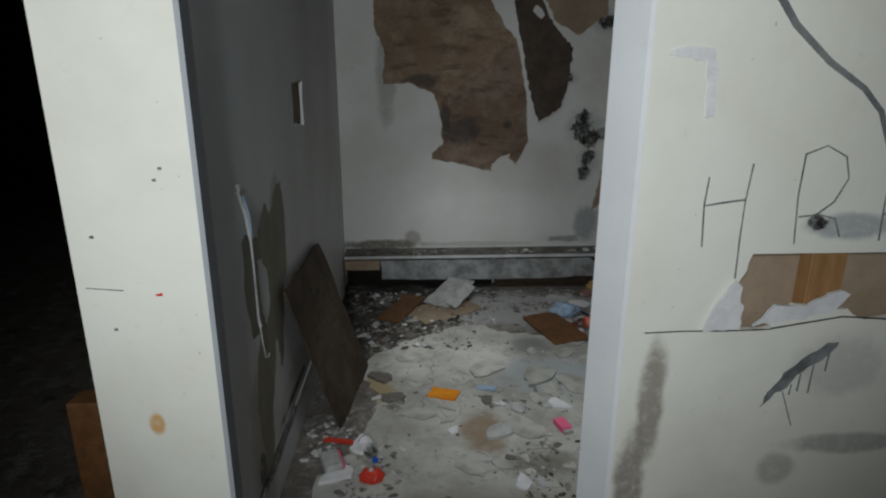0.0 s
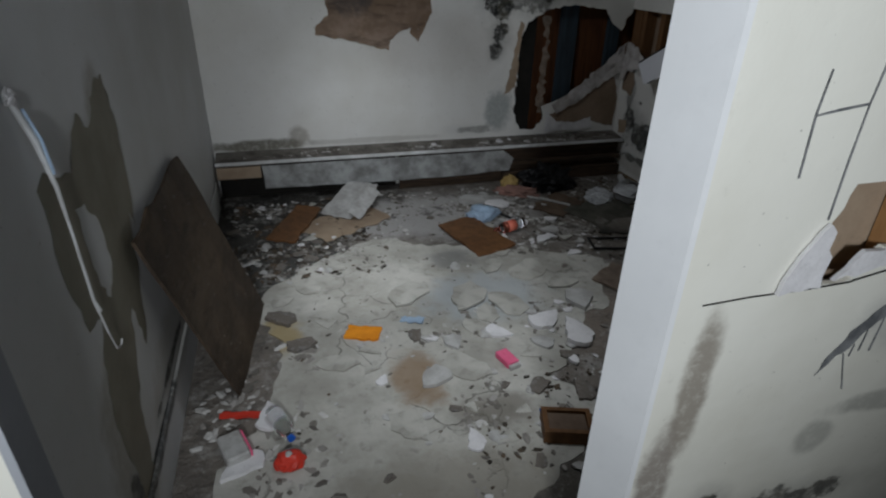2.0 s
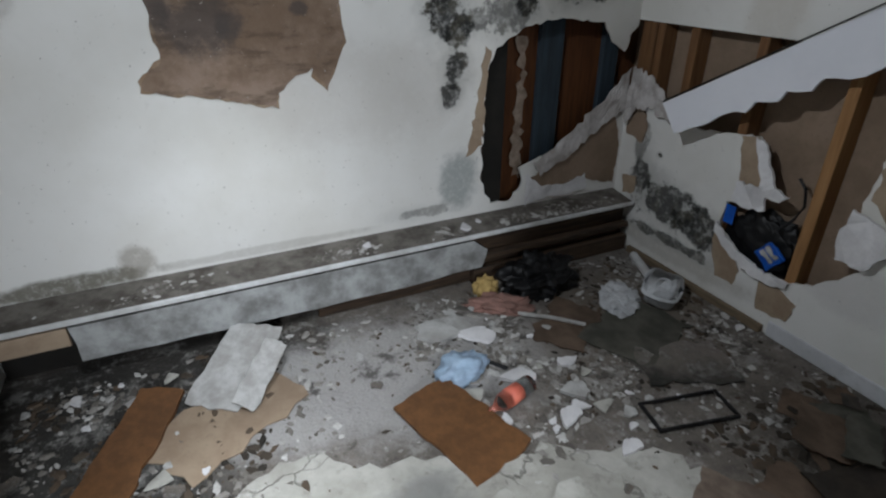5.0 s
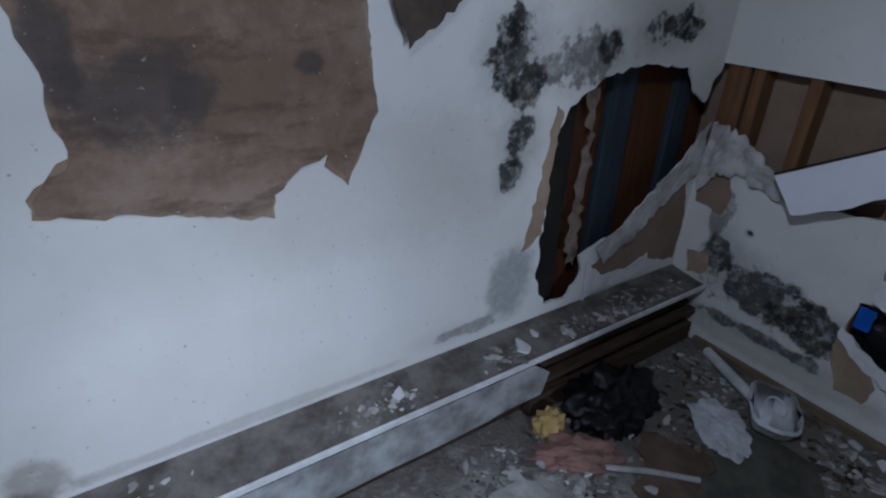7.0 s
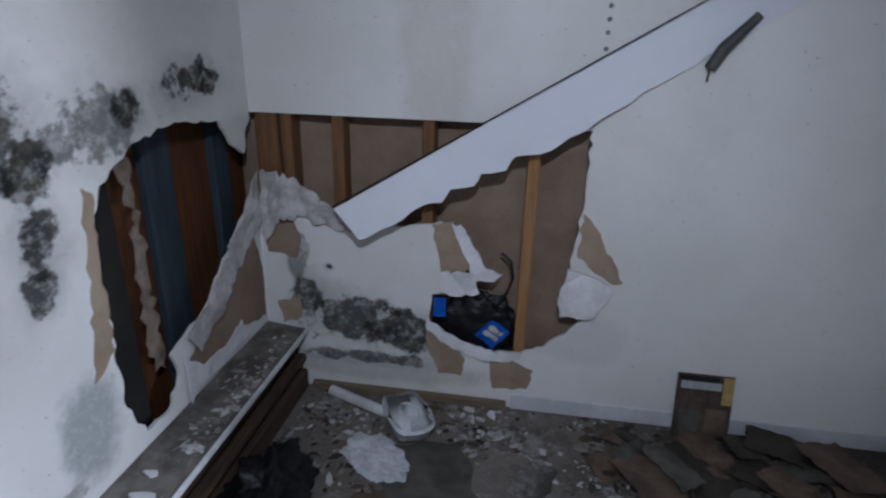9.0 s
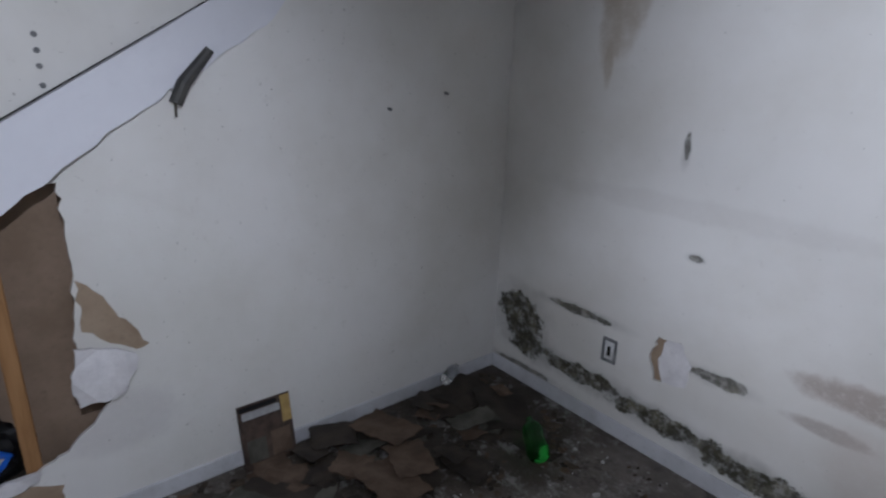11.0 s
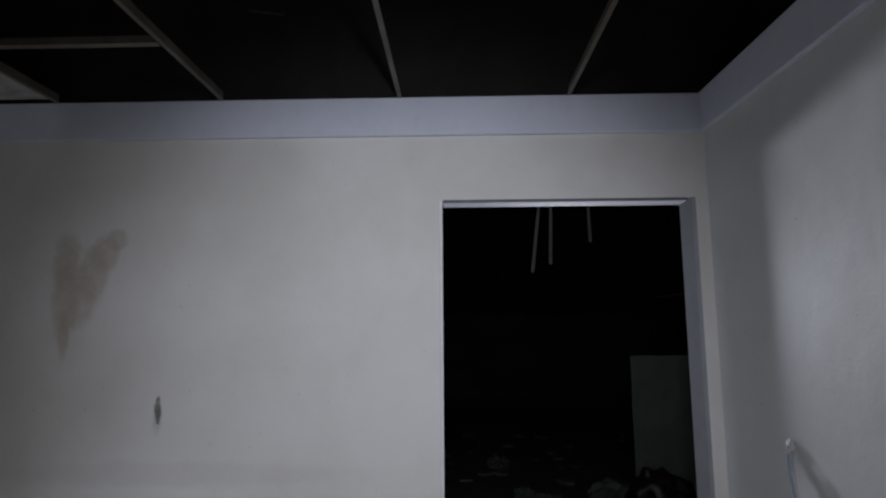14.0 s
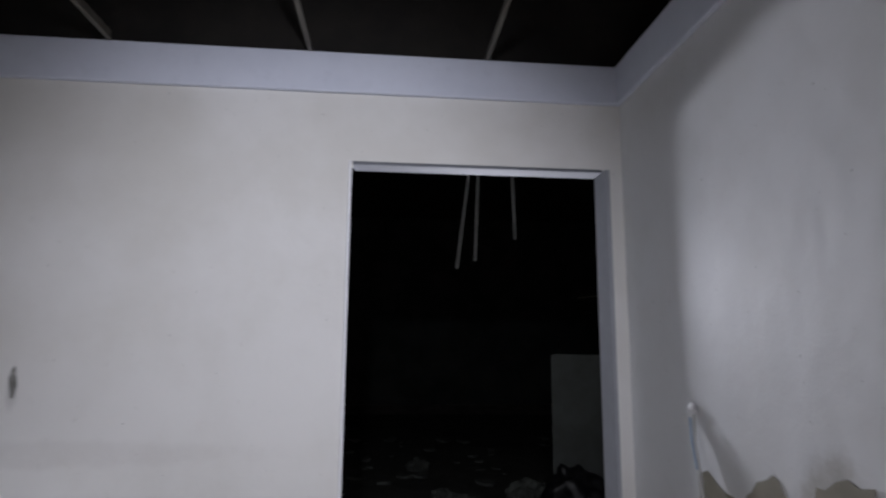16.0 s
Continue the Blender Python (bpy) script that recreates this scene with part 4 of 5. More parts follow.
# larger pale flakes where the floor shows them
for x, y, s, k in ((1.50, 1.17, 1.9, 1), (1.60, 1.04, 2.2, 1), (1.43, 1.02, 1.5, 0), (1.89, 0.88, 2.0, 4), (0.93, 0.92, 2.0, 0), (1.74, 1.30, 2.2, 4), (1.26, 1.14, 1.3, 1), (0.97, 0.57, 1.1, 1),
                   (1.04, 0.58, 0.8, 0), (1.50, 0.88, 1.1, 2), (1.62, 2.60, 2.6, 0), (1.78, 2.50, 1.8, 1), (0.42, 2.52, 1.2, 2), (1.05, 1.12, 1.3, 4), (0.30, 0.85, 1.5, 1), (0.22, 0.66, 1.6, 1), (1.25, 1.75, 1.1, 0),
                   (1.75, 0.75, 1.2, 4), (1.95, 1.75, 1.0, 1), (1.85, 1.95, 1.2, 1), (1.95, 2.05, 1.4, 4), (2.02, 2.2, 1.0, 1), (1.80, 2.2, 1.5, 1), (1.45, 0.70, 1.0, 5), (1.30, 0.78, 0.9, 5), (0.36, 1.46, 1.3, 5), (0.42, 1.25, 1.1, 5)):
    lay(chip_bits[k], "plaster_flake", "flat white flake of broken plaster on floor", "plaster flake", x, y, 0.0062, rnd.uniform(0, 360), rnd.uniform(-2, 3), s, "plaster flakes")
slab_bits = [chip_mesh("skin_slab", rnd, 0.11, 0.006, screed) for _ in range(4)]
for x, y, s in ((1.22, 1.48, 1.5), (1.40, 1.35, 1.2), (0.95, 1.55, 1.3), (1.05, 0.95, 1.1), (1.28, 1.28, 0.9), (0.75, 0.70, 1.0), (0.55, 1.10, 1.0), (1.62, 1.62, 1.3), (0.48, 1.72, 0.9), (0.35, 1.62, 0.8), (1.18, 1.22, 0.8), (0.62, 1.90, 0.8), (1.75, 1.50, 1.1), (1.45, 1.72, 1.0)):
    lay(rnd.choice(slab_bits), "loose_slab", "loose pale slab broken off the floor", "slab", x, y, 0.0063, rnd.uniform(0, 360), rnd.uniform(-0.6, 1.2), s, "loose floor slabs")
for i in range(150):
    zone = rnd.random()
    if zone < 0.40:
        x, y = rnd.uniform(0.5, 1.9), rnd.uniform(0.3, 1.4)
    elif zone < 0.6:
        x, y = rnd.uniform(0.08, 0.75), rnd.uniform(1.8, 2.85)
    elif zone < 0.8:
        x, y = rnd.uniform(1.5, 2.2), rnd.uniform(1.8, 2.6)
    else:
        x, y = rnd.uniform(0.2, 2.85), rnd.uniform(0.2, 2.85)
    lay(rnd.choice(chip_bits), "plaster_flake", "small broken plaster flake on the floor", "plaster flake", x, y, 0.0062, rnd.uniform(0, 360), rnd.uniform(-6, 6), rnd.uniform(0.25, 0.8), "plaster flakes")


def shade_mix(name, colours, rough=0.85):
    """Each bit of a joined heap takes a shade of its own."""
    n = Nodes(name)
    g = n.node("ShaderNodeNewGeometry")
    ramp = n.node("ShaderNodeValToRGB")
    while len(ramp.color_ramp.elements) < len(colours):
        ramp.color_ramp.elements.new(0.5)
    for k, c in enumerate(colours):
        ramp.color_ramp.elements[k].position = k / (len(colours) - 1)
        ramp.color_ramp.elements[k].color = (*c, 1)
    n.link(g.outputs["Random Per Island"], ramp.inputs[0])
    col = n.mix(n.span(n.noise(40, 4, 0.7), 0.5, 0.75, 0, 0.5), ramp.outputs[0], (0.08, 0.072, 0.06))
    return n.done(col, rough, n.noise(120, 3, 0.6), 0.4, 0.003)


pale_bits = shade_mix("pale_rubble", [(0.10, 0.09, 0.08), (0.20, 0.185, 0.165), (0.30, 0.285, 0.265), (0.56, 0.55, 0.53)])
dark_bits = shade_mix("dark_rubble", [(0.025, 0.022, 0.018), (0.06, 0.048, 0.036), (0.11, 0.08, 0.055)])


def crumbs(name, label, spots, mat, seed):
    """Grit and splinters too many to count, as one mesh, lying in drifts."""
    r = random.Random(seed)
    verts, faces = [], []
    for x0, y0, x1, y1, z, count, big in spots:
        made = 0
        while made < count:
            c = Vector((r.uniform(x0, x1), r.uniform(y0, y1), z))
            if noise.noise(c * 4.5 + Vector((seed, 0, 0))) + r.uniform(-0.25, 0.25) < 0.05:
                continue
            made += 1
            s = big * r.uniform(0.1, 1.0) ** 2.2 + 0.0015
            k, base = r.choice((4, 5, 6)), len(verts)
            a0, long, flat, turn = r.uniform(0, 6.28), r.uniform(1.0, 2.4), r.uniform(0.12, 0.55), r.uniform(0, 6.28)
            ct, st = math.cos(turn), math.sin(turn)
            for lift in (0.0, 1.0):
                for i in range(k):
                    a = a0 + i * 2 * math.pi / k
                    q = s * r.uniform(0.55, 1.1) * (1 - 0.25 * lift)
                    u, v = q * long * math.cos(a), q * math.sin(a)
                    verts.append(c + Vector((u * ct - v * st, u * st + v * ct, lift * s * flat * r.uniform(0.6, 1.3))))
            faces += [[base + i, base + (i + 1) % k, base + k + (i + 1) % k, base + k + i] for i in range(k)] + [[base + k + i for i in range(k)]]
    me = bpy.data.meshes.new(name)
    me.from_pydata(verts, [], faces)
    me.materials.append(mat)
    return tagged(new(name, me), label, "rubble", kind="stuff")


crumbs("plaster_crumbs", "grey and white plaster crumbs scattered over floor", [
    (0.1, 0.1, 2.85, 2.85, 0.004, 1500, 0.009), (0.1, 1.8, 0.95, 2.86, 0.001, 900, 0.017), (1.5, 1.75, 2.3, 2.8, 0.001, 1000, 0.020), (0.06, 0.3, 0.5, 1.3, 0.003, 350, 0.02),
    (0.9, 0.3, 1.85, 1.35, 0.006, 450, 0.014), (2.2, 1.6, 2.9, 2.86, 0.001, 700, 0.014), (2.3, 1.85, 2.9, 2.25, 0.001, 200, 0.02), (0.9, 2.15, 2.0, 2.86, 0.001, 500, 0.017)], pale_bits, 5)
crumbs("dark_crumbs", "dark grit and rotten bits on the floor", [
    (0.1, 0.1, 2.85, 2.85, 0.004, 700, 0.009), (0.1, 1.8, 0.95, 2.86, 0.001, 800, 0.02), (2.1, 0.1, 2.9, 1.7, 0.001, 900, 0.022), (0.9, 0.2, 1.9, 0.9, 0.004, 250, 0.013), (1.9, 1.9, 2.9, 2.86, 0.001, 400, 0.015)], dark_bits, 6)
crumbs("ledge_crumbs", "plaster crumbs lying on the ledge", [(0.05, 2.89, 2.85, 3.03, 0.292, 700, 0.009), (1.8, 2.89, 2.6, 3.03, 0.293, 260, 0.017), (0.5, 2.92, 1.5, 3.03, 0.295, 200, 0.016)], pale_bits, 7)
for x, y, s in ((1.93, 2.93, 0.9), (2.02, 2.97, 0.5), (1.45, 2.95, 0.6)):
    lay(chip_bits[1], "plaster_flake", "chunk of plaster lying on the ledge", "plaster flake", x, y, 0.303, 40 * x, 8, s, "plaster flakes")

# ---- loose things on the floor ----
bm = sheet(0.145, 0.085, 3, 0.012, 0.006, 0.006)
ob = tagged(finish("orange_scrap", bm, orange), "bright orange foam scrap on the pale floor", "scrap")
ob.matrix_world = pose(0.69, 1.27, 0.006, 0, 0, -22)

pk = group_at("pink_carton", "small crushed pink and white carton", "carton", (1.23, 0.95, 0.006))
pk.rotation_euler = (0, 0, radians(-75))
part("carton_body", box((-0.045, -0.027, 0), (0.045, 0.027, 0.028), 0.003), pink, pk)
part("white_end", box((0.0455, -0.026, 0.001), (0.062, 0.026, 0.022), 0.003), white_scrap, pk)


def bottle(name, label, x, y, turn, body_mat, band, cap, length=0.22, r=0.034, z=0.008):
    b = group_at(name, label, "bottle", (x, y, z + r))
    b.rotation_euler = (0, 0, radians(turn))
    prof = [(0, 0.5 * r), (0.006, 0.92 * r), (0.02, r), (0.3 * length, r), (0.36 * length, 0.93 * r), (0.62 * length, r), (0.72 * length, 0.95 * r), (0.86 * length, 0.5 * r), (0.90 * length, 0.36 * r), (length, 0.36 * r)]
    part("body", lathe(prof, 18), body_mat, b, smooth=True)
    if band:
        part("label", lathe([(0.32 * length, 1.02 * r), (0.60 * length, 1.02 * r)], 18), band, b, "faded red label", smooth=True)
    if cap:
        part("cap", lathe([(0.955 * length, 0.42 * r), (1.03 * length, 0.42 * r)], 12), cap, b)
    return b


bottle("plastic_bottle", "clear plastic bottle with faded red label, lying", 1.80, 2.13, 198, clear, label_red, None)
bottle("plastic_bottle", "small clear bottle with blue cap, lying", 0.31, 0.86, -68, clear, None, blue, 0.16, 0.03)
bottle("green_bottle", "translucent green plastic bottle among cardboard", 2.20, 0.44, -38, green, None, None, 0.24, 0.045, 0.02)
bottle("plastic_bottle", "small clear bottle at the corner of the wall", 2.84, 0.40, -60, clear, None, None, 0.16, 0.03, 0.045)
rp = group_at("red_pot", "small crushed red pot by the wall", "pot", (0.36, 0.63, 0.006))
part("pot_body", local(lump((0.05, 0.036, 0.035), 4, 3, 0.2), (0, 0, 0)), red, rp)
part("pot_mark", local(lump((0.018, 0.018, 0.042), 5, 2, 0.1), (0, 0, 0)), white_scrap, rp)
ob = tagged(finish("red_strip", sheet(0.16, 0.03, 9, 0.006, 0.004, 0.01), red), "faded red plastic strip on rubble", "scrap")
ob.matrix_world = pose(0.21, 0.89, 0.008, 0, 0, -12)
wc = group_at("white_carton", "crushed white carton with pink edge", "carton", (0.19, 0.72, 0.006))
wc.rotation_euler = (0, 0, radians(20))
part("carton_body", box((-0.04, -0.06, 0), (0.035, 0.06, 0.045), 0.006), white_scrap, wc)
part("pink_edge", box((0.0355, -0.055, 0.004), (0.043, 0.055, 0.04), 0.002), pink, wc)
sp = group_at("brown_sponge_box", "rusty brown open box with dark inside", "box", (1.29, 0.54, 0.004))
sp.rotation_euler = (0, 0, radians(-18))
bm = plate("z", rect(-0.085, -0.06, 0.085, 0.06), 0.0, 0.055, [rect(-0.068, -0.044, 0.068, 0.044)])
part("box_wall", bm, wood("rusty_brown", (0.17, 0.085, 0.035), (0.10, 0.05, 0.02), (1, 1, 1)), sp)
part("box_bottom", box((-0.067, -0.043, 0), (0.067, 0.043, 0.047), 0.004), card, sp)
ob = tagged(finish("blue_disc", lathe([(0, 0.013), (0.012, 0.015), (0.02, 0.014)], 12), blue), "small blue plastic disc on floor", "disc")
ob.matrix_world = pose(1.24, 0.64, 0.016)
ob = tagged(finish("white_tube", tube([(0, 0, 0), (0.10, 0.01, 0)], 0.011, 12), lip_white), "short shiny white tube on floor", "tube")
ob.matrix_world = pose(1.62, 0.63, 0.016, 0, 0, -20)
ob = tagged(finish("blue_wrapper", sheet(0.10, 0.045, 14, 0.003, 0.008, 0.012), pale_blue), "pale blue wrapper scrap on floor", "wrapper")
ob.matrix_world = pose(0.92, 1.32, 0.006, 0, 0, -25)

# boards and panels
brd = tagged(finish("hardboard_piece", sheet(0.42, 0.25, 21, 0.012, 0.008, 0.006), hardboard), "brown hardboard piece lying on rubble", "board", group="hardboard pieces")
brd.matrix_world = pose(1.475, 2.065, 0.012, 2, 3, -72)
ob = tagged(finish("hardboard_piece", sheet(0.46, 0.16, 22, 0.012, 0.008, 0.006), hardboard), "narrow brown hardboard piece near the ledge", "board", group="hardboard pieces")
ob.matrix_world = pose(0.465, 2.47, 0.010, 2, -2, 65)
fold = group_at("folded_card", "white folded cardboard flap on the rubble", "card", (0.82, 2.68, 0.035))
fold.rotation_euler = (0, radians(-13), radians(54))
part("flap", local(sheet(0.40, 0.22, 24, 0.004, 0.008, 0.01), (0, 0, -0.02)), white_scrap, fold)
leg = sheet(0.30, 0.10, 25, 0.004, 0.006, 0.006)
for v in leg.verts:
    v.co = Vector((v.co.x - 0.04, -0.13 - v.co.y * 0.8, 0.05 - v.co.y * 0.4 + v.co.z))
part("bent_edge", leg, white_scrap, fold)
under = sheet(0.5, 0.3, 26, 0.004, 0.02, 0.006)
ob = tagged(finish("pale_sheet", under, paper_pale), "pale brown board sheet under other rubbish", "board")
ob.matrix_world = pose(0.75, 2.45, 0.003, 0, 0, 30)
lean = group_at("leaning_board", "dark brown board leaning on the side wall", "board", (0.10, 1.2, 0.0))
lb = bmesh.new()
quad = [Vector((0.20, 1.00, 0.004)), Vector((0.28, 1.62, 0.004)), Vector((0.03, 1.66, 0.74)), Vector((0.03, 0.80, 0.76))]
nrm = (quad[1] - quad[0]).cross(quad[3] - quad[0]).normalized()
rows_lb = []
for j in range(9):
    row = []
    for i in range(9):
        p = quad[0].lerp(quad[1], i / 8).lerp(quad[3].lerp(quad[2], i / 8), j / 8)
        if j == 8:
            p.z += 0.03 * noise.noise(Vector((i * 1.3, 2, 5)))
        row.append(lb.verts.new(p + nrm * 0.008 * noise.noise(p * 5)))
    rows_lb.append(row)
for j in range(8):
    for i in range(8):
        lb.faces.new((rows_lb[j][i], rows_lb[j][i + 1], rows_lb[j + 1][i + 1], rows_lb[j + 1][i]))
got = bmesh.ops.extrude_face_region(lb, geom=lb.faces[:])
for v in got["geom"]:
    if isinstance(v, bmesh.types.BMVert):
        v.co -= nrm * 0.01 if nrm.x > 0 else nrm * -0.01
low = min(v.co.z for v in lb.verts)
part("panel", local(lb, (0.10, 1.2, low)), water_stained_paper("soaked_board_face", (0.095, 0.068, 0.045), (0.05, 0.036, 0.025)), lean)

# a thin black frame, its use unknown; gasket is a name only
fr = group_at("thin_black_frame", "thin black rectangular frame on floor", "gasket", (2.25, 1.79, 0.01))
fr.rotation_euler = (0, 0, radians(-12))
for a, b in (((-0.16, 0.06, 0), (0.16, 0.072, 0.012)), ((-0.16, -0.072, 0), (0.16, -0.06, 0.012)), ((-0.16, -0.0595, 0), (-0.148, 0.0595, 0.012)), ((0.148, -0.0595, 0), (0.16, 0.0595, 0.012))):
    part("frame_side", box(a, b, 0.002), black_plastic, fr)
ob = tagged(finish("white_stick", tube([(0, 0, 0), (0.14, 0.005, 0.004), (0.30, 0, 0)], 0.010, 8), white_scrap), "broken white stick on the rubble", "stick")
ob.matrix_world = pose(2.02, 2.57, 0.014, 0, 0, -42)
ob = tagged(finish("blue_bag", lump((0.11, 0.08, 0.06), 8, 4, 0.35, 2.2), pale_blue, smooth=True), "crumpled pale blue plastic bag", "bag")
ob.matrix_world = pose(1.60, 2.32, 0.0, 0, 0, 20)
ob = tagged(finish("black_strap", tube([(0, 0, 0.0), (0.08, 0.05, 0.02), (0.18, 0.05, 0.015), (0.28, 0.0, 0.0)], 0.008, 6), black_plastic), "black plastic strap by the blue bag", "strap")
ob.matrix_world = pose(1.52, 2.36, 0.010, 0, 0, -20)
ob = tagged(finish("black_bag", lump((0.18, 0.13, 0.11), 2, 5, 0.42, 2.3), black_plastic, smooth=True), "crumpled black plastic bag beside the ledge", "bag")
ob.matrix_world = pose(2.24, 2.76, 0.0, 0, 0, 5)
ob = tagged(finish("foam_lump", lump((0.06, 0.05, 0.06), 12, 3, 0.35), yellow_foam), "lump of yellowed foam under the ledge lip", "foam")
ob.matrix_world = pose(1.98, 2.80, 0.0)
ob = tagged(finish("pink_cloth", lump((0.14, 0.07, 0.035), 13, 4, 0.45, 2.5), plain("dull_pink_cloth", (0.30, 0.17, 0.14), (0.2, 0.12, 0.10), 14, 0.9, 0.5)), "dirty dull pink rag on rubble", "rag")
ob.matrix_world = pose(1.98, 2.66, 0.0, 0, 0, -30)
tub = group_at("plastic_tub", "crushed cloudy white plastic tub on floor", "tub", (2.70, 2.40, 0.0))
tub.rotation_euler = (radians(5), radians(-8), radians(35))
tb = lathe([(0.0, 0.070), (0.006, 0.082), (0.03, 0.086), (0.06, 0.093), (0.066, 0.104), (0.072, 0.104), (0.074, 0.092), (0.070, 0.070), (0.072, 0.02)], 28)
for v in tb.verts:
    a = math.atan2(v.co.z, v.co.y)
    sq = 1 / max(abs(math.cos(a)), abs(math.sin(a))) ** 0.6
    v.co = Vector((v.co.y * sq * 1.1, v.co.z * sq * 0.85, v.co.x)) * (1 + 0.10 * noise.noise(v.co * 16))
part("tub_body", local(tb, (0, 0, -0.02)), milky, tub, smooth=True)
part("tub_ridge", local(tube([(0.05 * math.cos(a), 0.035 * math.sin(a), 0.094) for a in (k * math.pi / 8 for k in range(17))], 0.004, 6), (0, 0, 0)), milky, tub)
ob = tagged(finish("white_pipe", tube([(0, 0, 0), (0.2, 0.0, 0.0), (0.34, 0.0, 0.0)], 0.022, 14), lip_white, smooth=False), "white plastic pipe lying by the wall", "pipe")
ob.matrix_world = pose(2.86, 2.76, 0.03, 0, 0, -112)
ob = tagged(finish("plastic_film", lump((0.13, 0.09, 0.030), 15, 5, 0.34, 2.4), milky, smooth=False), "torn cloudy plastic film on rubble", "film")
ob.matrix_world = pose(2.52, 2.47, 0.0, 0, 0, 50)
for i, (x, y, w, h, a, m) in enumerate(((2.42, 2.25, 0.42, 0.30, 20, card_grey), (2.45, 2.0, 0.36, 0.26, -25, concrete), (2.18, 2.42, 0.34, 0.22, 35, card), (1.68, 2.62, 0.20, 0.16, 15, white_scrap))):
    ob = tagged(finish("floor_panel", sheet(w, h, 40 + i, 0.006, 0.02, 0.004), m), "broken flat panel lying on the concrete", "panel", group="broken panels")
    ob.matrix_world = pose(x, y, 0.003, 0, 0, a)

# picture card leaning on the side wall
pc = group_at("picture_card", "soiled picture card leaning against the wall", "card", (2.86, 1.26, 0.0))
pc.rotation_euler = (0, radians(12), 0)
part("card_sheet", box((0.0, -0.105, 0.0), (0.005, 0.105, 0.265), 0.001), plain("soiled_print", (0.10, 0.07, 0.055), (0.04, 0.03, 0.025), 16, 0.5, 0.2), pc)
for a, b, m in (((-0.0015, -0.06, 0.205), (-0.0003, 0.09, 0.235), cloudy), ((-0.0015, 0.01, 0.03), (-0.0003, 0.085, 0.12), card_grey), ((-0.0015, -0.09, 0.03), (-0.0003, -0.01, 0.13), card), ((-0.0015, -0.103, 0.15), (-0.0003, -0.065, 0.26), yellow_foam), ((-0.0015, -0.05, 0.24), (-0.0003, 0.10, 0.258), black_plastic)):
    part("printed_area", box(a, b), m, pc)

# carton, pipe and the drift of torn cardboard
ct = group_at("drink_carton", "crumpled white drink carton standing on cardboard", "carton", (2.18, 1.05, 0.004))
ct.rotation_euler = (radians(8), radians(-14), radians(30))
cb = box((-0.028, -0.02, 0), (0.028, 0.02, 0.13), 0.004)
bmesh.ops.subdivide_edges(cb, edges=cb.edges[:], cuts=3)
for v in cb.verts:
    v.co += Vector((1, 1, 0)) * 0.008 * noise.noise(v.co * 30)
    v.co.y *= 1 - 0.6 * max(0, v.co.z - 0.09) / 0.04
part("carton_body", cb, white_scrap, ct)
part("dark_mouth", box((-0.02, -0.006, 0.128), (0.02, 0.006, 0.134)), card_wet, ct)
ob = tagged(finish("grey_pipe", tube([(0, 0, 0), (0.2, 0.003, 0), (0.40, 0, 0)], 0.014, 14), cloudy), "thin grey plastic pipe across the cardboard", "pipe")
ob.matrix_world = pose(2.21, 1.05, 0.02, 0, 0, -111)
tl = tagged(finish("stained_tile", sheet(0.24, 0.24, 51, 0.01, 0.008, 0.004), plain("mottled_tile", (0.21, 0.165, 0.13), (0.12, 0.09, 0.07), 12, 0.7, 0.5)), "mottled brown square tile on the floor", "tile")
tl.matrix_world = pose(2.06, 1.42, 0.006, 0, 0, 32)
tl2 = tagged(finish("stained_tile", sheet(0.26, 0.22, 52, 0.008, 0.02, 0.008), card), "torn brown card beside the tile", "card")
tl2.matrix_world = pose(2.26, 1.36, 0.006, 0, 0, 20)
sheets = []
for i, (w, h, m) in enumerate(((0.30, 0.22, card), (0.22, 0.16, card_wet), (0.26, 0.12, card_grey), (0.36, 0.24, card_wet), (0.18, 0.14, card), (0.24, 0.18, card))):
    bm = sheet(w, h, 60 + i, 0.004, 0.009, 0.02, 10, 8)
    bmesh.ops.recalc_face_normals(bm, faces=bm.faces)
    me = bpy.data.meshes.new("cardboard")
    bm.to_mesh(me)
    bm.free()
    me.materials.append(m)
    sheets.append(me)
r2 = random.Random(77)
for i in range(58):
    y = r2.uniform(0.15, 1.65)
    x = r2.uniform(2.30 + 0.30 * max(0, y - 0.8), 2.80)
    k = r2.choice((0, 1, 1, 2, 3, 3, 4, 5))
    lay(sheets[k], "torn_cardboard", "torn damp brown cardboard piece in a pile", "cardboard", x, y, 0.002 + 0.001 * i * (0.3 + 0.7 * (x - 2.2)), r2.uniform(0, 360), r2.uniform(-7, 7), r2.uniform(0.35, 0.95), "torn cardboard pile")
for x, y, a, k in ((2.72, 0.82, 20, 0), (2.50, 0.85, -15, 5), (2.80, 1.02, 70, 1), (2.60, 1.05, 40, 4), (2.44, 0.98, 5, 0), (2.62, 1.42, 30, 2), (2.55, 0.48, 80, 2)):
    lay(sheets[k], "torn_cardboard", "large torn brown cardboard flap on the pile", "cardboard", x, y, 0.05, a, r2.uniform(-4, 4), 0.85, "torn cardboard pile")

# rubbish inside the broken wall
bag = tagged(finish("black_sack", lump((0.042, 0.17, 0.16), 31, 5, 0.3, 2.2), black_plastic, smooth=True), "shiny black rubbish sack inside the wall cavity", "sack")
bag.matrix_world = pose(EAST + 0.057, 2.17, 0.255)
tagged(finish("cavity_packing", box((EAST + 0.02, 2.01, 0.0), (EAST + 0.095, 2.34, 0.255)), card_wet), "dark rubbish packed low in the wall cavity", "rubbish")
pkt = group_at("blue_packet", "blue and white crisp packet in the wall cavity", "packet", (EAST + 0.012, 2.10, 0.33))
pkt.rotation_euler = (radians(38), radians(-8), 0)


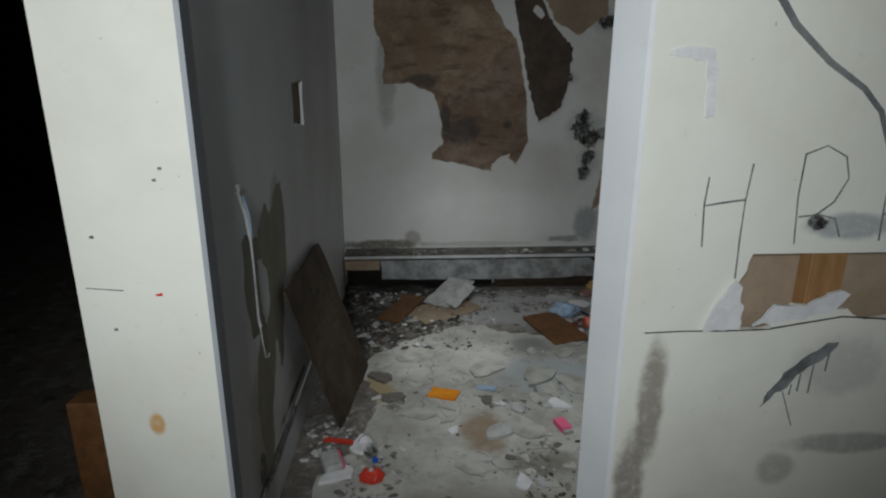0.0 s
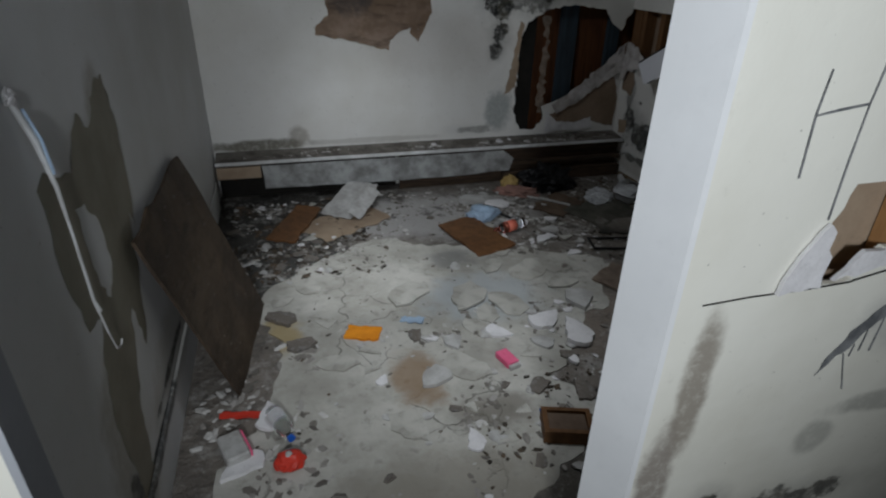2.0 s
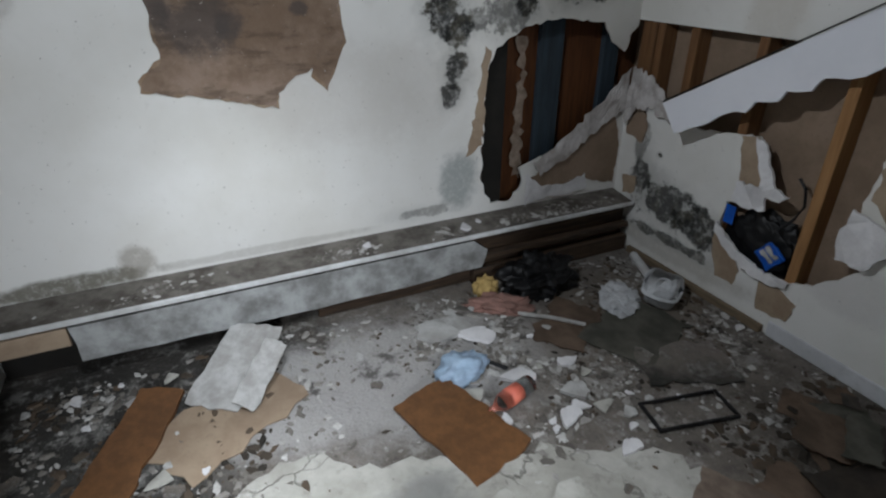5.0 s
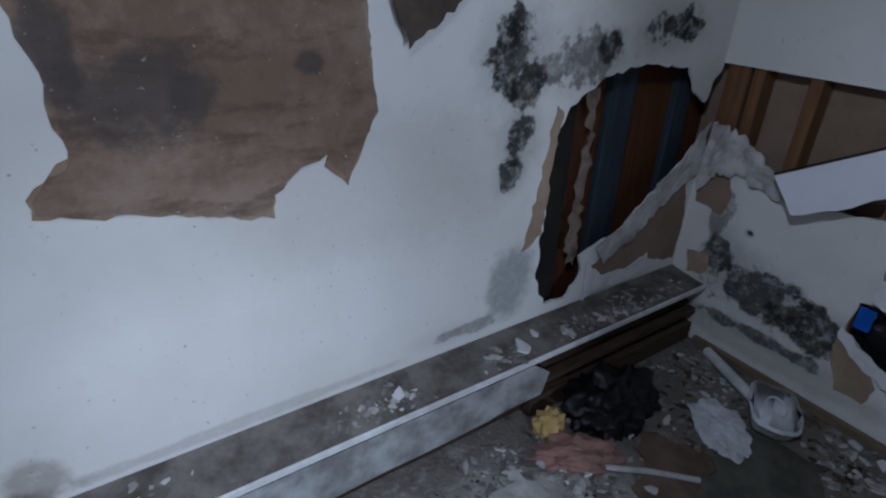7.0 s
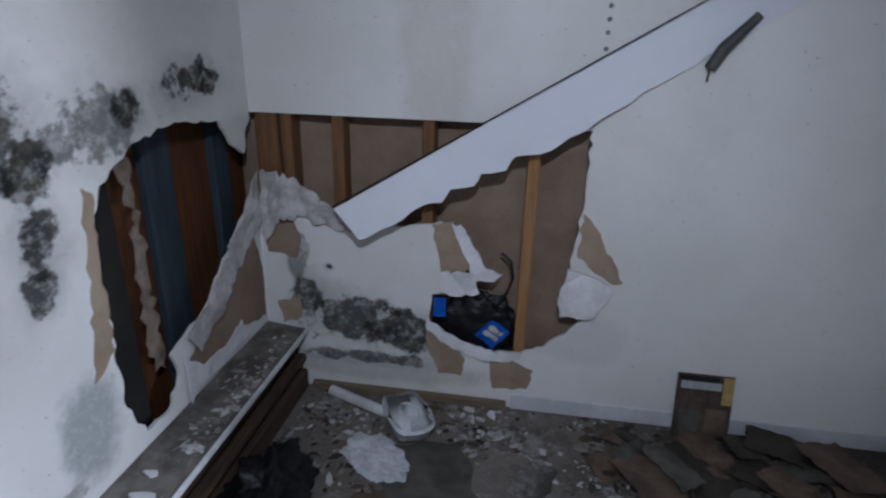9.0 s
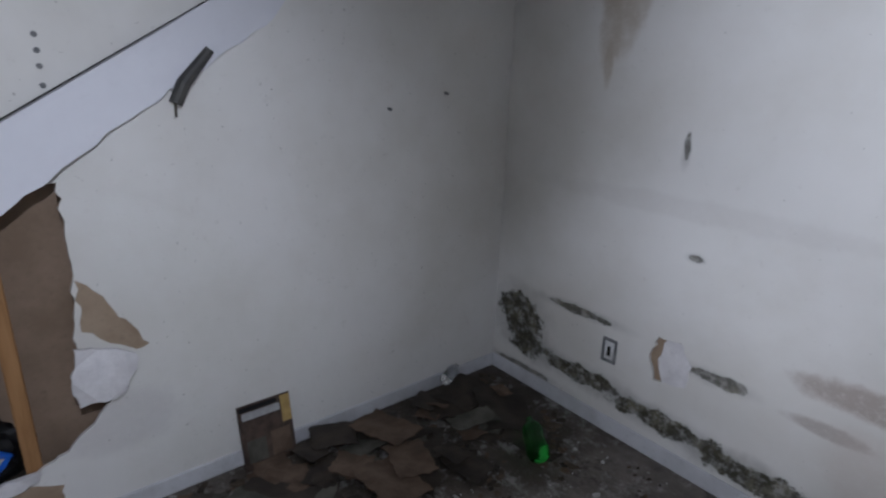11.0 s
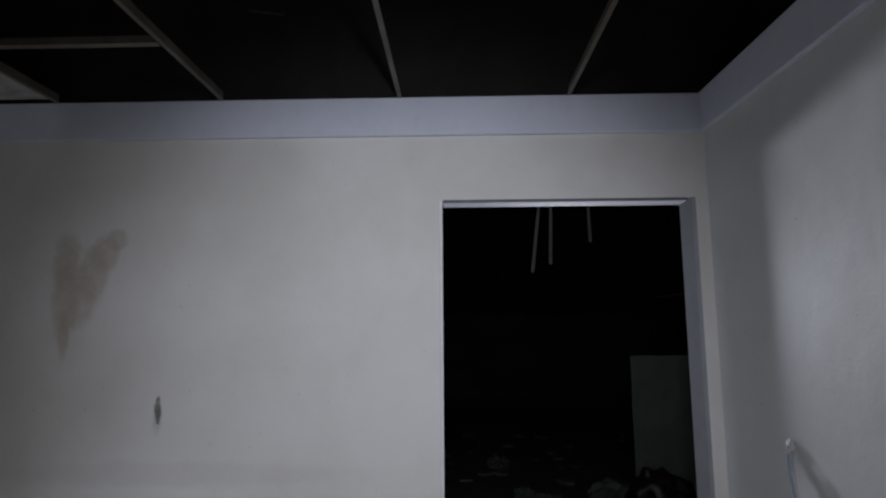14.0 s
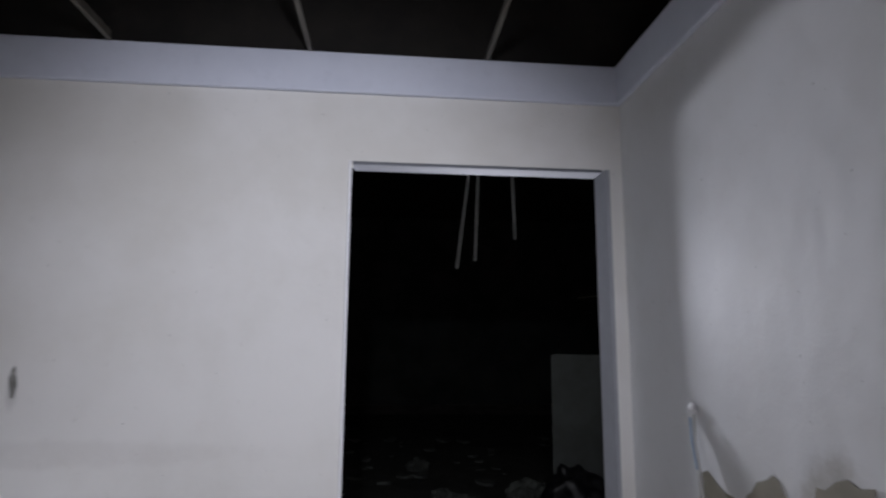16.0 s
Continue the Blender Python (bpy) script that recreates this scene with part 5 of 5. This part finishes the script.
def crinkled(a, b, seed):
    bm = box(a, b, 0.003)
    bmesh.ops.subdivide_edges(bm, edges=bm.edges[:], cuts=4, use_grid_fill=True)
    for v in bm.verts:
        v.co += Vector((0.010, 0.006, 0.006)) * noise.noise(v.co * 38 + Vector((seed, 0, 0)))
    return bm


part("packet_body", crinkled((-0.008, -0.048, -0.05), (0.006, 0.045, 0.06), 3), blue, pkt)
for z0 in (-0.012, 0.022):
    part("white_panel", crinkled((-0.0135, -0.032, z0), (-0.0105, 0.036, z0 + 0.024), 3), white_scrap, pkt, "white printed bar")
bw = tagged(finish("blue_wrapper", box((EAST - 0.012, 2.285, 0.40), (EAST - 0.006, 2.335, 0.485), 0.002), blue), "small bright blue wrapper stuck at the hole", "wrapper")
tagged(finish("loose_cable", tube([(EAST + 0.03, 2.08, 0.68), (EAST + 0.02, 2.04, 0.65), (EAST + 0.03, 2.03, 0.58), (EAST + 0.02, 2.05, 0.52), (EAST + 0.01, 2.08, 0.47)], 0.006, 8), black_plastic), "black cable end hanging in the cavity", "cable")

# ---- things on the walls ----
hb = group_at("broken_handle", "dark grey tapered handle stuck on the wall", "handle", (EAST - 0.02, 1.43, 1.44))
part("grip", tube([(0, 0.03, -0.06), (0, 0.0, 0.0), (-0.005, -0.085, 0.10)], 0, 12, [0.020, 0.021, 0.014]), plain("dark_grey_rubber", (0.05, 0.05, 0.05), (0.08, 0.078, 0.07), 20, 0.5, 0.4), hb)
part("pin", tube([(0, 0.03, -0.06), (0, 0.032, -0.10)], 0.004, 6), grey_metal, hb)
for y, z in ((0.67, 1.35), (0.385, 1.41)):
    tagged(finish("wall_nail", tube([(EAST + 0.002, y, z), (EAST - 0.018, y, z - 0.003)], 0.006, 8), spray), "dark nail in the white wall", "nail", group="wall nails")
for z in (1.43, 1.48, 1.52, 1.56):
    tagged(finish("screw_head", tube([(EAST + 0.002, 1.785, z), (EAST - 0.004, 1.785, z)], 0.008, 8), spray_pale), "grey screw head in a board joint", "screw", group="joint screws")
ol = group_at("outlet_box", "open electric outlet box with dark rim", "outlet", (2.23, 0.0, 0.38))
part("rim", plate("y", rect(-0.035, -0.055, 0.035, 0.055), 0.001, 0.006, [rect(-0.024, -0.043, 0.024, 0.043)]), spray, ol)
cover = part("plate", box((-0.023, 0.0012, -0.042), (0.023, 0.004, 0.042), 0.0008), lip_white, ol)
part("socket", box((-0.008, 0.0042, -0.025), (0.008, 0.007, 0.02), 0.001), shade_and_black, cover)
part("hole_plug", plate("y", jag([(1.885, 0.37), (1.98, 0.345), (2.01, 0.44), (1.985, 0.53), (1.92, 0.535), (1.875, 0.46)], 0.03, 0.006, 91), -0.004, 0.002), gypsum, wall_s, "loose white plug in the hole")
# black backing paints the shaded gap round the plug
part("hole_shadow_back", box((1.85, -0.04, 0.30), (2.08, -0.03, 0.58)), shade_and_black, wall_s)
cordset = group_at("wall_cable", "white and blue cable hanging from the wall", "cable", (0.02, 0.46, 1.22))
part("cord", local(tube([(0.004, 0.41, 1.225), (0.016, 0.43, 1.15), (0.018, 0.455, 1.05), (0.016, 0.466, 0.95), (0.014, 0.475, 0.78), (0.018, 0.478, 0.75)], 0.006, 8, [0.006, 0.006, 0.0045, 0.003, 0.0035, 0.006]), (0.02, 0.46, 1.22)), lip_white, cordset, "white sleeve")
part("tail", local(tube([(0.016, 0.478, 0.75), (0.014, 0.50, 0.68), (0.012, 0.53, 0.61), (0.012, 0.56, 0.597), (0.012, 0.575, 0.605)], 0.0025, 6), (0.02, 0.46, 1.22)), lip_white, cordset, "thin white wire")
part("blue_core", local(tube([(0.018, 0.415, 1.21), (0.026, 0.432, 1.15), (0.024, 0.448, 1.08)], 0.003, 8), (0.02, 0.46, 1.22)), pale_blue, cordset, "blue inner wire")
part("torn_mount", local(lump((0.008, 0.022, 0.02), 6, 3, 0.4), (0.014, 0.05, 0.0)), gypsum, cordset)
tagged(finish("wooden_post", box((-0.46, 0.16, 0), (-0.37, 0.24, 0.66), 0.004), hardboard), "rough wooden post beside the wall end", "post")

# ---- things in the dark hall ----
# pale strips, their colour lowered for the dim hall
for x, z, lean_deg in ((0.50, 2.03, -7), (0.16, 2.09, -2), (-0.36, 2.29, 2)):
    tagged(finish("hanging_bar", box((-0.014, -0.002, z), (0.014, 0.002, 3.97)), plain("shaded_strip_paint", (0.24, 0.25, 0.25), (0.16, 0.165, 0.16), 9, 0.6, 0.3)), "pale ceiling strip hanging down in the hall", "ceiling strip", group="hanging ceiling strips").matrix_world = pose(x, -3.0, 0, 0, lean_deg, 0)
tagged(finish("bent_strip", tube([(-1.02, -3.5, 1.80), (-1.2, -3.5, 1.82), (-1.28, -3.5, 1.835), (-1.52, -3.5, 1.87), (-1.6, -3.45, 2.6), (-1.6, -3.45, 3.9)], 0.006, 6), grey_metal), "bent grey metal strip dangling in hall", "metal strip")
# a white board whose dark face colour holds the hall's shade
wb = tagged(finish("white_panel_board", sheet(0.62, 1.25, 95, 0.02, 0.004, 0.002), plain("shaded_board_face", (0.08, 0.088, 0.084), (0.06, 0.064, 0.06), 3, 0.8, 0.1, wear=0.2)), "white board standing in the dark hall", "board")
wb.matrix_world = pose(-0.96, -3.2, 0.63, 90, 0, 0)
# pale plaster with the hall's darkness painted in
hall_shaded = plain("shaded_hall_plaster", (0.055, 0.06, 0.054), (0.025, 0.027, 0.024), 8, 0.9, 0.4)
hall_bits = [chip_mesh("plaster_chip", rnd, s, 0.012, hall_shaded) for s in (0.05, 0.07, 0.04)]
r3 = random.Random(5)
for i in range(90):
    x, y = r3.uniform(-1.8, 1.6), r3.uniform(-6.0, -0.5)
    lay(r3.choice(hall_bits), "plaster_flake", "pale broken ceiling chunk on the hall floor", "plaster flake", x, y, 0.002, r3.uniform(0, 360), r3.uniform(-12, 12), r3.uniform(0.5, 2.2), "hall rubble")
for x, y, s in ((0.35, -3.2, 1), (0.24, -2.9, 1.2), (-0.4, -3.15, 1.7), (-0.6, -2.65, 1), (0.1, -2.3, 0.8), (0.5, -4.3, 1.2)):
    ob = tagged(finish("rubble_chunk", lump((0.10 * s, 0.08 * s, 0.07 * s), 40 + x * 10, 3, 0.4), hall_shaded), "pale lump of rubble on hall floor", "rubble", group="hall rubble lumps")
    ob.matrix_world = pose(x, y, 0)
# a small dark heap of unknown stuff; the sack is made up
tagged(finish("dark_heap", lump((0.24, 0.18, 0.24), 55, 4, 0.40, 2.2), black_plastic, smooth=True), "small dark heap in the hall", "sack").matrix_world = pose(-0.72, -2.75, 0)
